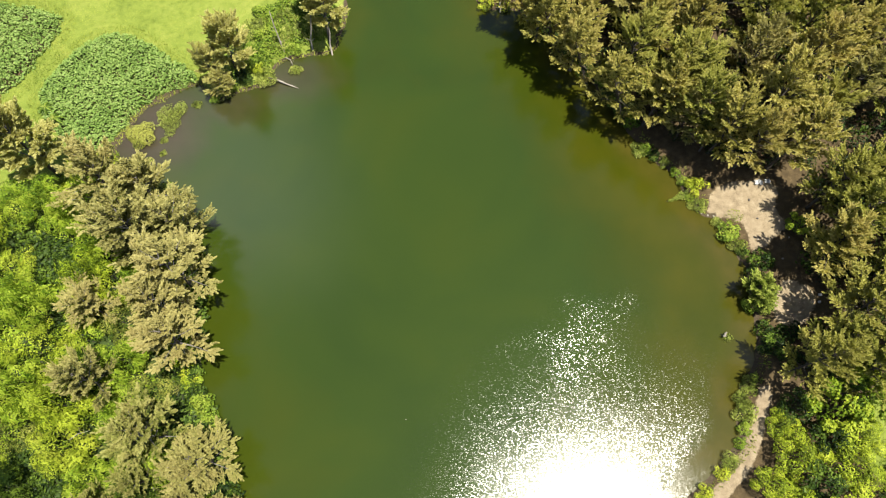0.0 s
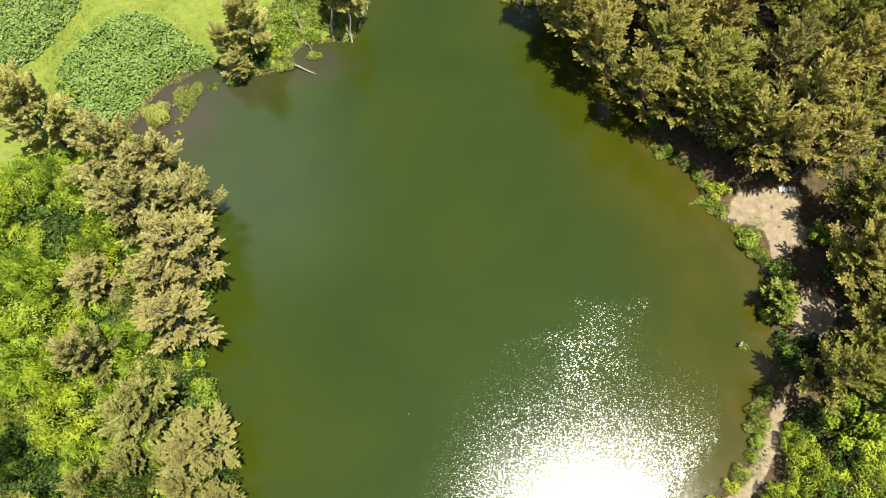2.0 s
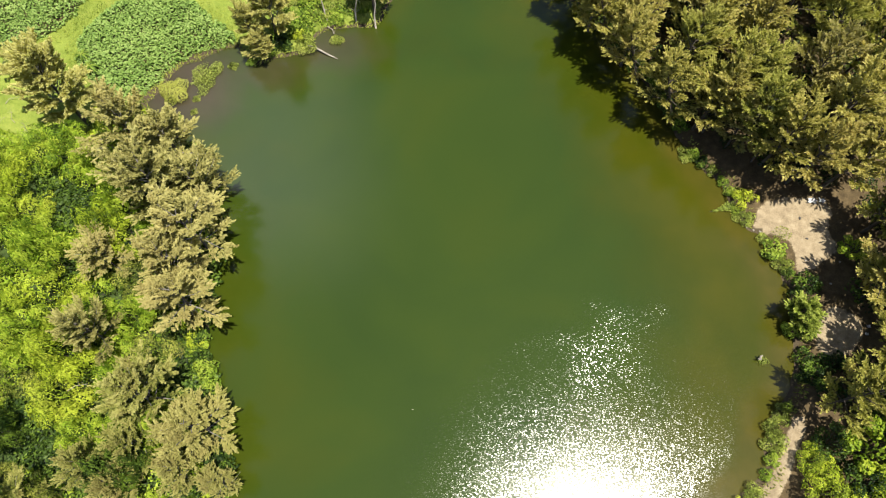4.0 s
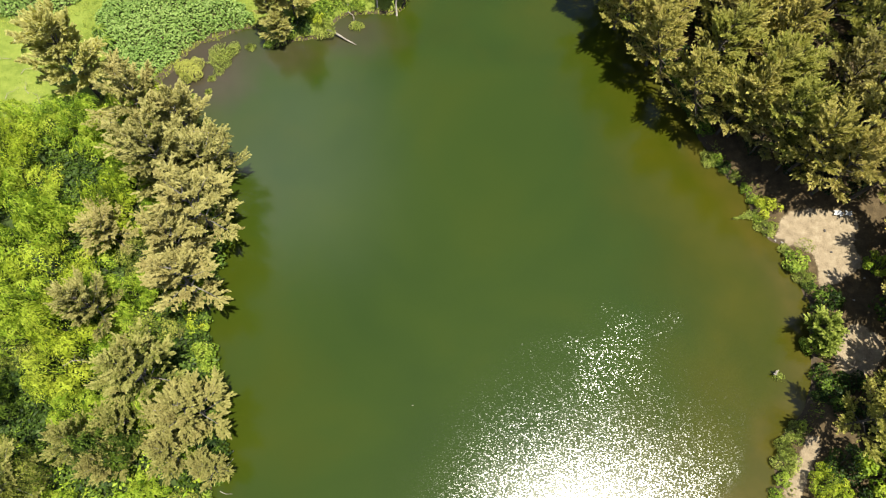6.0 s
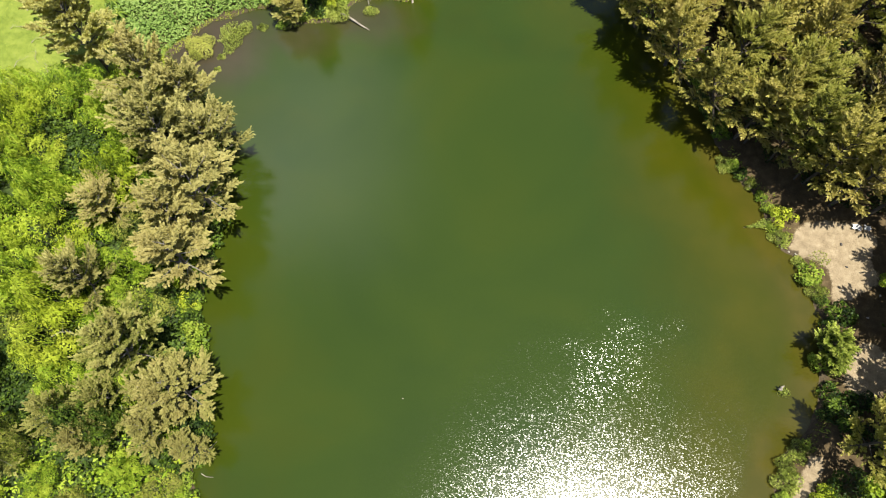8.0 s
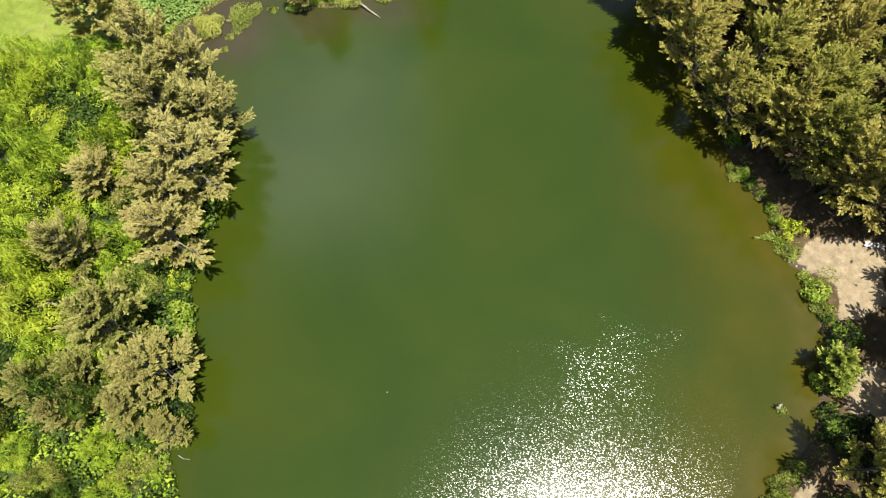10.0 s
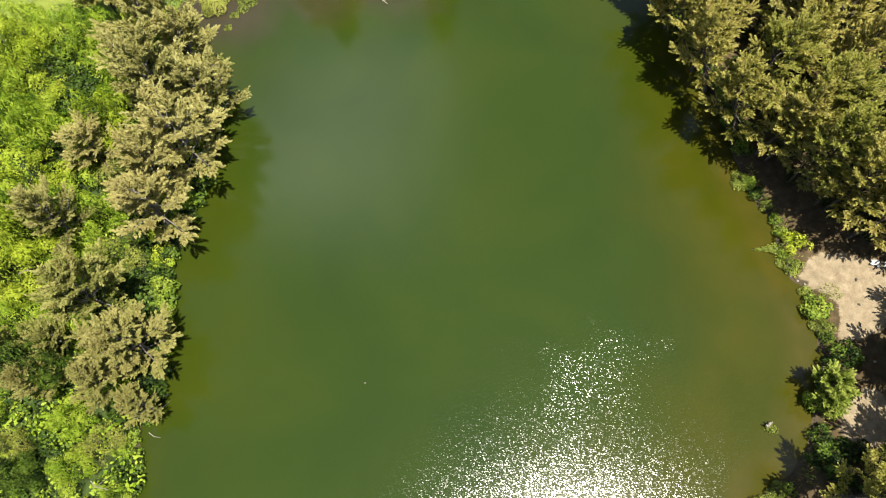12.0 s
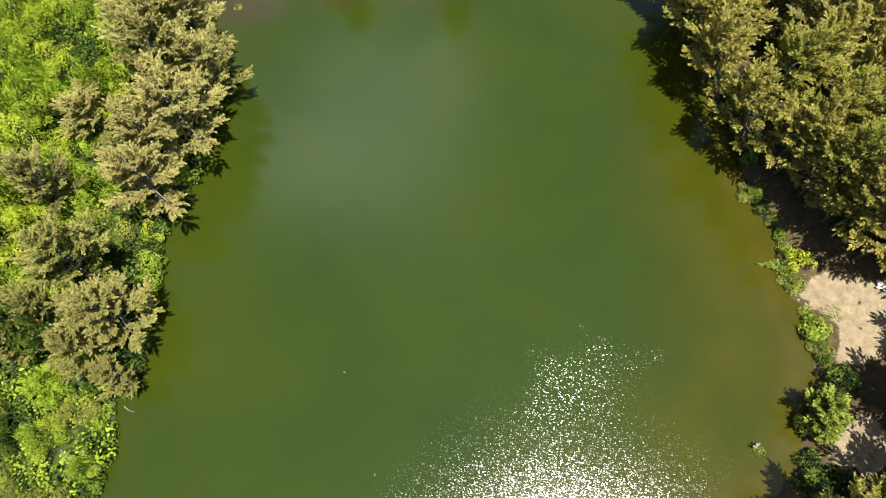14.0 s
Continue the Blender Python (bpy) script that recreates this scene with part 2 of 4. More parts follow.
# ---- mesh helpers ----
def mesh_of(name, verts, faces, material, tone=None, shade=False):
    """A mesh from arrays; every face has the same number of corners."""
    verts, faces = np.asarray(verts, np.float32), np.asarray(faces, np.int32)
    me = bpy.data.meshes.new(name)
    nf, k = faces.shape
    me.vertices.add(len(verts))
    me.vertices.foreach_set("co", verts.ravel())
    me.loops.add(nf * k)
    me.loops.foreach_set("vertex_index", faces.ravel())
    me.polygons.add(nf)
    me.polygons.foreach_set("loop_start", np.arange(0, nf * k, k, dtype=np.int32))
    if tone is not None:
        me.attributes.new("tone", "FLOAT", "POINT").data.foreach_set("value", np.asarray(tone, np.float32))
    me.materials.append(material)
    me.update(calc_edges=True)
    if shade:
        me.polygons.foreach_set("use_smooth", np.ones(nf, bool))
    return me


def child(name, me, parent, label=""):
    ob = new(name, me)
    ob.parent = parent
    if label:
        ob["label"] = label
    return ob


def tubes(runs, sides=6):
    """Tapered round stems: runs of (points, radii), as vertices and quads."""
    verts, faces = [], []
    for pts, radii in runs:
        pts = np.asarray(pts, float)
        base = len(verts)
        for i, p in enumerate(pts):
            way = pts[min(i + 1, len(pts) - 1)] - pts[max(i - 1, 0)]
            way = way / (np.linalg.norm(way) + 1e-9)
            side = np.cross(way, (0.31, 0.95, 0.05) if abs(way[2]) > 0.8 else (0, 0, 1.0))
            side /= np.linalg.norm(side) + 1e-9
            other = np.cross(way, side)
            for k in range(sides):
                a = 2 * math.pi * k / sides
                r = radii[i] * (1 + 0.12 * math.sin(3 * a + i))
                verts.append(p + r * (math.cos(a) * side + math.sin(a) * other))
        for i in range(len(pts) - 1):
            for k in range(sides):
                faces.append((base + i * sides + k, base + i * sides + (k + 1) % sides, base + (i + 1) * sides + (k + 1) % sides, base + (i + 1) * sides + k))
        for ring in (base, base + (len(pts) - 1) * sides):
            for k in range(1, sides - 1, 2):
                faces.append((ring, ring + k, ring + k + 1, ring + min(k + 2, sides - 1)))
    return np.array(verts), np.array(faces)


def unit(v):
    return v / (np.linalg.norm(v, axis=-1, keepdims=True) + 1e-9)


def sprays(rng, base, way, length, count, blade, width):
    """Feathery sprays: thin pointed blades standing off each axis."""
    k = len(base)
    s = rng.uniform(0.02, 1.0, (k, count, 1))
    p = base[:, None] + way[:, None] * length[:, None, None] * s
    p[..., 2] -= (0.10 * length[:, None, None] * s ** 2)[..., 0]
    off = unit(np.cross(way[:, None], rng.normal(size=(k, count, 3))))
    go = unit(way[:, None] * 0.95 + off * (1.0 - 0.45 * s))
    ln = blade * (1.15 - 0.65 * s) * rng.uniform(0.7, 1.25, (k, count, 1))
    tip = p + go * ln
    side = unit(np.cross(go, np.array([0, 0, 1.0]) + 0.55 * rng.normal(size=(k, count, 3)))) * width * 0.5 * rng.uniform(0.7, 1.3, (k, count, 1))
    v = np.stack([p - side, p + side, tip], 2).reshape(-1, 3)
    f = np.arange(len(v)).reshape(-1, 3)
    return v, f, np.repeat(s[..., 0].ravel(), 3)


def leaves(rng, place, normal, size, shape=0.62, flop=0.55, way=None):
    """Single folded leaves."""
    n = len(place)
    nrm = unit(normal + flop * rng.normal(size=(n, 3)))
    go = unit(np.cross(nrm, rng.normal(size=(n, 3))))
    if way is not None:
        go = unit(go * 0.75 + way)
    go[:, 2] -= 0.25
    go = unit(go)
    side = unit(np.cross(nrm, go))
    s = size * rng.uniform(0.65, 1.35, (n, 1))
    v = np.stack([place - go * s * 0.5, place + side * s * shape * 0.5 + nrm * s * 0.08, place + go * s * 0.5 - nrm * s * 0.08, place - side * s * shape * 0.5 + nrm * s * 0.08], 1).reshape(-1, 3)
    return v, np.arange(len(v)).reshape(-1, 4)


# ---- ground ----
def ground_material():
    n = Nodes("pond_bank_ground")
    big, mid, fine = n.noise(0.25, 3.0), n.noise(1.6, 4.0), n.noise(9.0, 4.0, 0.65)
    litter = n.ramp(n.math("ADD", n.math("MULTIPLY", mid, 0.6), n.math("MULTIPLY", fine, 0.4)), [(0.30, (0.0260, 0.0180, 0.0085)), (0.54, (0.0560, 0.0400, 0.0195)), (0.76, (0.105, 0.0760, 0.0390))])
    sand = n.ramp(n.math("ADD", n.math("MULTIPLY", mid, 0.55), n.math("MULTIPLY", fine, 0.45)), [(0.28, (0.098, 0.0745, 0.0460)), (0.5, (0.176, 0.139, 0.0900)), (0.70, (0.250, 0.207, 0.140))])
    lawn = n.ramp(n.math("ADD", n.math("MULTIPLY", n.math("ADD", big, mid), 0.36), n.math("MULTIPLY", fine, 0.28)), [(0.30, (0.0500, 0.0775, 0.0080)), (0.50, (0.117, 0.150, 0.0230)), (0.72, (0.185, 0.203, 0.0440))])
    mud = n.ramp(fine, [(0.3, (0.0275, 0.0205, 0.0130)), (0.7, (0.0640, 0.0490, 0.0290))])
    edge = n.math("MULTIPLY", n.math("SUBTRACT", n.math("ADD", n.math("MULTIPLY", mid, 0.6), n.math("MULTIPLY", fine, 0.4)), 0.5), 1.3)

    def mask(name):
        return n.span(n.math("ADD", n.attribute(name), edge), 0.38, 0.62)

    colour = n.mix(mask("lawn"), litter, lawn)
    scrub = n.ramp(n.math("ADD", n.math("MULTIPLY", mid, 0.5), n.math("MULTIPLY", fine, 0.5)), [(0.32, (0.0120, 0.0220, 0.0050)), (0.68, (0.0420, 0.0640, 0.0140))])
    colour = n.mix(mask("scrub"), colour, scrub)
    colour = n.mix(mask("sand"), colour, sand)
    colour = n.mix(mask("mud"), colour, mud)
    n.link(colour, n.bsdf.inputs["Base Color"])
    n.bsdf.inputs["Roughness"].default_value = 0.95
    n.bsdf.inputs["Specular IOR Level"].default_value = 0.2
    n.link(n.bump(n.math("ADD", mid, fine), 0.7, 0.08), n.bsdf.inputs["Normal"])
    return n.mat


def axis(a, b, step, far):
    return np.concatenate([-np.array(far[::-1]) + a, np.arange(a, b + 1e-6, step), np.array(far) + b])


FAR = [4, 12, 30, 70, 150, 300, 600, 1200, 2400]
gx, gy = axis(-64, 64, 0.55, FAR), axis(-30, 76, 0.55, FAR)
GX, GY = np.meshgrid(gx, gy)
gxy = np.stack([GX.ravel(), GY.ravel()], 1)
gd = land(gxy)
gh = ground_height(gxy)
quad = np.arange(len(gx) * len(gy)).reshape(len(gy), len(gx))
gf = np.stack([quad[:-1, :-1], quad[:-1, 1:], quad[1:, 1:], quad[1:, :-1]], -1).reshape(-1, 4)
gm = mesh_of("ground", np.column_stack([gxy, gh]), gf, ground_material(), shade=True)
west = smooth(-gxy[:, 0], 2, 8) * smooth(gxy[:, 1] - 27.0 + 0.45 * np.maximum(0, -33 - gxy[:, 0]), -2, 1.5)
lawn = np.maximum(west, smooth(inside_distance(gxy, rounded(LAWN_EAST)), -0.6, 0.8))
# litter replaces lawn under the taro, its dark tone standing for leaf shade
for bed in (TARO_MAIN, TARO_SIDE):
    lawn = lawn * (1 - smooth(inside_distance(gxy, rounded(bed)), 0.2, 0.9))
scrub = smooth(-gxy[:, 0], 8, 12) * smooth(29.5 - 0.30 * np.maximum(0, -30 - gxy[:, 0]) - gxy[:, 1], -0.8, 0.8)
sand = np.maximum(smooth(inside_distance(gxy, rounded(BEACH)), -0.5, 0.5), smooth(inside_distance(gxy, rounded(SANDBAR)), -0.6, 0.5))
sand = np.maximum(sand, smooth(line_distance(gxy, PATH_LINE), 0.85, 0.3))
marsh_shape = np.hypot((gxy[:, 0] + 30.3) / 5.2, (gxy[:, 1] - 36.0) / 5.0)
mud = np.maximum(smooth(gd, 0.55, 0.15), smooth(gd, 1.3, 0.4) * smooth(marsh_shape, 1.25, 0.95))
for key, values in (("lawn", lawn), ("scrub", scrub), ("sand", sand), ("mud", mud)):
    gm.attributes.new(key, "FLOAT", "POINT").data.foreach_set("value", values.astype(np.float32))
tagged(new("ground", gm), "pond bank of green lawn, leaf litter, bare sand and mud", "ground", kind="structure")


# ---- water ----
def water_material():
    n = Nodes("murky_green_water")
    shallow = n.attribute("shallow")
    gust = n.attribute("gust")
    swirl = n.noise(0.055, 3.0, 0.5, distortion=0.6)
    deep = n.ramp(swirl, [(0.32, (0.0128, 0.0246, 0.0032)), (0.52, (0.0164, 0.0288, 0.0032)), (0.70, (0.0212, 0.0314, 0.0028))])
    olive = n.ramp(n.noise(0.16, 3.0), [(0.35, (0.0214, 0.0270, 0.0014)), (0.7, (0.0298, 0.0318, 0.0020))])
    brown = n.ramp(n.noise(0.4, 3.0), [(0.35, (0.0300, 0.0295, 0.0040)), (0.7, (0.0400, 0.0350, 0.0055))])
    clay = n.ramp(n.noise(0.3, 3.0), [(0.35, (0.0275, 0.0193, 0.0140)), (0.7, (0.0380, 0.0270, 0.0200))])
    soft = n.math("ADD", shallow, n.math("MULTIPLY", n.math("SUBTRACT", n.noise(0.22, 3.0), 0.5), 0.35), clamp=True)
    colour = n.mix(n.span(soft, 0.08, 0.56), deep, olive)
    colour = n.mix(n.span(soft, 0.66, 1.0), colour, brown)
    colour = n.mix(n.span(n.math("ADD", n.attribute("clay"), n.math("MULTIPLY", n.math("SUBTRACT", n.noise(0.35, 3.0), 0.5), 0.4)), 0.1, 0.9), colour, clay)
    n.link(colour, n.bsdf.inputs["Base Color"])
    n.bsdf.inputs["Roughness"].default_value = 1.0
    n.bsdf.inputs["Specular IOR Level"].default_value = 0.0
    # small wavelets: flat facets, each tilted by its own slope, up to a slope that the wind sets
    cells = n.tree.nodes.new("ShaderNodeTexVoronoi")
    cells.voronoi_dimensions = "2D"
    cells.inputs["Scale"].default_value = 17.0
    warp = n.tree.nodes.new("ShaderNodeVectorMath")
    warp.operation = "MULTIPLY"
    warp.inputs[1].default_value = (0.85, 1.2, 1.0)
    n.link(n.coord(), warp.inputs[0])
    n.link(warp.outputs[0], cells.inputs["Vector"])
    parts = n.tree.nodes.new("ShaderNodeSeparateColor")
    n.link(cells.outputs["Color"], parts.inputs[0])
    turn = n.math("MULTIPLY", parts.outputs[0], 6.2832)
    fall = n.math("SQRT", parts.outputs[1])
    reach = n.math("MULTIPLY", gust, n.span(n.noise(2.2, 5.0, 0.7), 0.3, 0.7, 0.74, 1.26))
    slope = n.math("MULTIPLY", fall, reach)
    tilt = n.tree.nodes.new("ShaderNodeCombineXYZ")
    n.link(n.math("MULTIPLY", slope, n.math("COSINE", turn)), tilt.inputs[0])
    n.link(n.math("MULTIPLY", slope, n.math("SINE", turn)), tilt.inputs[1])
    tilt.inputs[2].default_value = 1.0
    norm = n.tree.nodes.new("ShaderNodeVectorMath")
    norm.operation = "NORMALIZE"
    n.link(tilt.outputs[0], norm.inputs[0])
    shine = n.tree.nodes.new("ShaderNodeBsdfGlossy")
    shine.distribution = "BECKMANN"
    shine.inputs["Roughness"].default_value = 0.205
    n.link(norm.outputs[0], shine.inputs["Normal"])
    # the ripples too fine to tell apart, between the facets
    sheen = n.tree.nodes.new("ShaderNodeBsdfGlossy")
    sheen.distribution = "BECKMANN"
    n.link(n.span(gust, 0.0, 0.081, 0.05, 0.222), sheen.inputs["Roughness"])
    gloss = n.tree.nodes.new("ShaderNodeMixShader")
    gloss.inputs[0].default_value = 0.28
    n.link(shine.outputs[0], gloss.inputs[1])
    n.link(sheen.outputs[0], gloss.inputs[2])
    edge = n.tree.nodes.new("ShaderNodeFresnel")
    edge.inputs["IOR"].default_value = 1.45
    both = n.tree.nodes.new("ShaderNodeMixShader")
    n.link(edge.outputs[0], both.inputs[0])
    n.link(n.bsdf.outputs[0], both.inputs[1])
    n.link(gloss.outputs[0], both.inputs[2])
    n.link(both.outputs[0], n.out.inputs["Surface"])
    return n.mat


wx, wy = np.arange(-38, 33.1, 0.5), np.arange(-21, 70.1, 0.5)
WX, WY = np.meshgrid(wx, wy)
wxy = np.stack([WX.ravel(), WY.ravel()], 1)
wd = land(wxy)
wq = np.arange(len(wxy)).reshape(len(wy), len(wx))
wf = np.stack([wq[:-1, :-1], wq[:-1, 1:], wq[1:, 1:], wq[1:, :-1]], -1).reshape(-1, 4)
wf = wf[(wd[wf] < 1.2).any(1)]
used, wf_new = np.unique(wf, return_inverse=True)
wm = mesh_of("water", np.column_stack([wxy[used], np.zeros(len(used))]), wf_new.reshape(-1, 4), water_material(), shade=True)
ws, wdu = wxy[used], wd[used]
east = smooth(ws[:, 0], -6, 22)
shallow = np.clip(0.72 * smooth(-wdu, 18.0, 1.5) * (0.2 + 0.8 * east) + (0.12 + 0.28 * east) * smooth(-wdu, 3.5, 0.2), 0, 1)
clay = 0.72 * smooth(np.hypot((ws[:, 0] + 31.0) / 7.6, (ws[:, 1] - 35.6) / 7.0), 1.3, 0.25)
clay = np.maximum(clay, smooth(np.hypot((ws[:, 0] + 17.0) / 8.0, (ws[:, 1] - 42.5) / 4.0), 1.3, 0.1) * 0.5)
clay = np.maximum(clay, smooth(np.hypot((ws[:, 0] + 22.6) / 5.0, (ws[:, 1] - 38.6) / 3.2), 1.3, 0.2) * 0.5)
# the wind ruffles the middle of the pond; the lee of the banks lies calm
calm = np.maximum(smooth(-ws[:, 0], -5.0, 9.0), smooth(ws[:, 1], 20.0, 27.0))
gust = 0.081 * (1 - 0.72 * calm)
# these ruffled spots are placed to fit the glint's outline in the camera's view
for px, py, r, more in ((11.4, 10.6, 1.7, 0.036), (11.6, 12.4, 1.9, 0.050), (12.8, 14.6, 1.9, 0.068), (13.6, 16.8, 1.4, 0.068), (10.2, 13.8, 1.1, 0.046), (8.6, 14.0, 0.8, 0.046), (7.0, 13.5, 0.7, 0.046),
                        (5.4, 12.6, 0.7, 0.042), (14.8, 12.6, 1.8, 0.040), (15.8, 16.2, 1.6, 0.060), (17.6, 17.8, 1.2, 0.076), (11.6, 17.6, 0.9, 0.066)):
    gust += more * np.exp(-((ws[:, 0] - px) ** 2 + (ws[:, 1] - py) ** 2) / r ** 2)
gust *= 1.0 - 0.75 * smooth(-wdu, 3.0, 1.4) * smooth(ws[:, 0], 8, 14)
for key, values in (("shallow", shallow), ("clay", clay), ("gust", gust)):
    wm.attributes.new(key, "FLOAT", "POINT").data.foreach_set("value", values.astype(np.float32))
tagged(new("water", wm), "murky green pond water with wind ripples", "water", kind="structure")


# ---- plants: one function a kind ----
def empty(name, label, category, group=""):
    return tagged(new(name), label, category, group)


def casuarina(seed, height, spread, needles, name, label, group, limbs=26, lean=(0.0, 0.0), blades=23, width=0.108, lift=0.0, limbed=False):
    """A feathery tree: trunk, limbs and a crown of pointed needle sprays."""
    rng = np.random.default_rng(seed)
    root = empty(name, label, "tree", group)
    top = np.array([lean[0], lean[1], height])
    steps = np.linspace(0, 1, 7)[:, None]
    bend = np.column_stack([np.sin(steps[:, 0] * 4 + seed) * 0.18, np.cos(steps[:, 0] * 3.1 + seed) * 0.18 - 0.18, np.zeros(7)])
    spine = np.array([0, 0, -0.3]) + steps * (top + (0, 0, 0.0)) + bend
    r0 = 0.05 + 0.016 * height
    runs, base, way, length, tone = [(spine, r0 * (1 - 0.85 * steps[:, 0]))], [], [], [], []
    for i in range(limbs):
        u = 0.30 + 0.70 * ((i + rng.uniform(0, 0.9)) / limbs) ** 0.85
        az = i * 2.39996 + rng.uniform(-0.35, 0.35)
        up = radians(4 + 62 * u ** 2.2 + rng.uniform(-8, 12))
        ln = spread * (0.35 + 0.75 * (1 - u) ** 0.55) * rng.uniform(0.50, 1.42)
        start = np.array([np.interp(u, steps[:, 0], spine[:, k]) for k in range(3)])
        d = np.array([math.cos(az) * math.cos(up), math.sin(az) * math.cos(up), math.sin(up)])
        s = np.linspace(0, 1, 5)[:, None]
        pts = start + d * ln * s + np.array([0, 0, 0.16 * ln]) * (s ** 2) + rng.normal(size=(5, 3)) * 0.05 * s
        runs.append((pts, (0.028 + 0.010 * ln) * (1 - 0.85 * s[:, 0])))
        flat = unit(np.cross(d, (0, 0, 1.0)))
        count = max(5, int(4 + ln * 2.2))
        for j in range(count):
            q = 0.28 + 0.72 * (j + 0.5) / count
            p0 = np.array([np.interp(q, s[:, 0], pts[:, k]) for k in range(3)])
            hand = 1 if j % 2 else -1
            turn = radians(rng.uniform(28, 62)) * (1.05 - 0.5 * q)
            w = unit(d * math.cos(turn) + flat * hand * math.sin(turn) + np.array([0, 0, rng.uniform(-0.05, 0.5)]))
            sl = ln * 0.36 * (1.25 - 0.8 * q) * rng.uniform(0.75, 1.25) + 0.35
            for m in range(3):
                g = (0.05, 0.40, 0.70)[m]
                fan = (0.42, -0.42, 0.0)[m] * hand
                w2 = unit(w + flat * fan + rng.normal(size=3) * 0.20 + np.array([0, 0, 0.16]))
                base.append(p0 + w * sl * g)
                way.append(w2)
                length.append(rng.uniform(0.45, 0.80) * (0.6 + 0.13 * spread))
                # outer and upper tips paler; inner sprays darker, the crown's shade put into tone
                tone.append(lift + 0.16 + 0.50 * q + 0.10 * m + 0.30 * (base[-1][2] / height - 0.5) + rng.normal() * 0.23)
        base.append(pts[-1] - d * 0.3)
        way.append(unit(d + (0, 0, 0.25)))
        length.append(1.15)
        tone.append(0.75 + rng.normal() * 0.1)
    v, f = tubes(runs[:1] if limbed else runs, 5)
    trunk = child("trunk", mesh_of("trunk", v, f, M_BARK, shade=True), root)
    if limbed:
        for run in runs[1:]:
            v, f = tubes([run], 5)
            child("limb", mesh_of("limb", v, f, M_GREYWOOD, shade=True), trunk)
    base, way, length, tone = np.array(base), np.array(way), np.array(length), np.array(tone)
    v, f, s = sprays(rng, base, way, length, blades, 0.27, width)
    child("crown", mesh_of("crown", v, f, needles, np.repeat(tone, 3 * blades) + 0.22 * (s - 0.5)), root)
    return root


def lobed(seed, lobes, leaf, density, strand=0.0, flop=0.55, shape=0.62):
    """Leaves over a set of round lobes, with runs of leaves hanging down them."""
    rng = np.random.default_rng(seed)
    places, normals, tones, ways = [], [], [], []
    lobes = np.asarray(lobes, float)
    for i, (x, y, z, r, h) in enumerate(lobes):
        c = np.array([x, y, z])
        own = rng.normal() * 0.22
        area = 2 * math.pi * r * r
        count = int(area * density)
        if strand < 1:
            k = int(count * (1 - strand))
            d = unit(rng.normal(size=(k, 3)))
            d[:, 2] = np.abs(d[:, 2]) * 1.15 - 0.22
            d = unit(d)
            lump = 1 + 0.16 * np.sin(d[:, 0] * 5.1 + seed + i) * np.sin(d[:, 1] * 4.3 + 2 * i) + 0.10 * np.sin(d[:, 0] * 11 + d[:, 2] * 9 + i)
            rad = lump * rng.uniform(0.72, 1.05, k) ** 0.5
            places.append(c + d * np.array([r, r, h]) * rad[:, None])
            normals.append(unit(d + (0, 0, 0.55)))
            ways.append(np.zeros((k, 3)))
            # leaves on tops and bulges lighter, in dips darker: light put into the tone
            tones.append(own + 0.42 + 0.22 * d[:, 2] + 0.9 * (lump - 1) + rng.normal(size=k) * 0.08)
        if strand > 0:
            per = 16
            k = max(1, int(count * strand / per))
            a0, b0 = rng.uniform(0, 6.28, k), rng.uniform(0.05, 0.9, k)
            s = np.linspace(0, 1, per)
            th = b0[:, None] + s * rng.uniform(0.5, 1.0, k)[:, None]
            ph = a0[:, None] + rng.normal(size=k)[:, None] * 0.7 * s + 0.15 * np.sin(s * 7 + a0[:, None])
            d = np.stack([np.sin(th) * np.cos(ph), np.sin(th) * np.sin(ph), np.cos(th)], -1).reshape(-1, 3)
            ways.append(unit(np.stack([np.cos(th) * np.cos(ph), np.cos(th) * np.sin(ph), -np.sin(th)], -1).reshape(-1, 3)) * 1.3)
            rad = np.repeat(rng.uniform(0.98, 1.26, k), per)
            places.append(c + d * np.array([r, r, h]) * rad[:, None] + rng.normal(size=(k * per, 3)) * 0.05)
            normals.append(unit(d + (0, 0, 0.4)))
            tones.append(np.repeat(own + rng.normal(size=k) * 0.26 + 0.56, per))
    p, nrm, tone, way = np.concatenate(places), np.concatenate(normals), np.concatenate(tones), np.concatenate(ways)
    for (x, y, z, r, h) in lobes:
        deep = (((p - (x, y, z)) / (r, r, h)) ** 2).sum(1) < 0.42
        keep = ~deep | (rng.uniform(size=len(p)) < 0.10)
        p, nrm, tone, way = p[keep], nrm[keep], tone[keep], way[keep]
    keep = p[:, 2] > 0.03
    p, nrm, tone, way = p[keep], nrm[keep], tone[keep], way[keep]
    v, f = leaves(rng, p, nrm, leaf, shape, flop, way)
    return v, f, np.repeat(tone, 4)


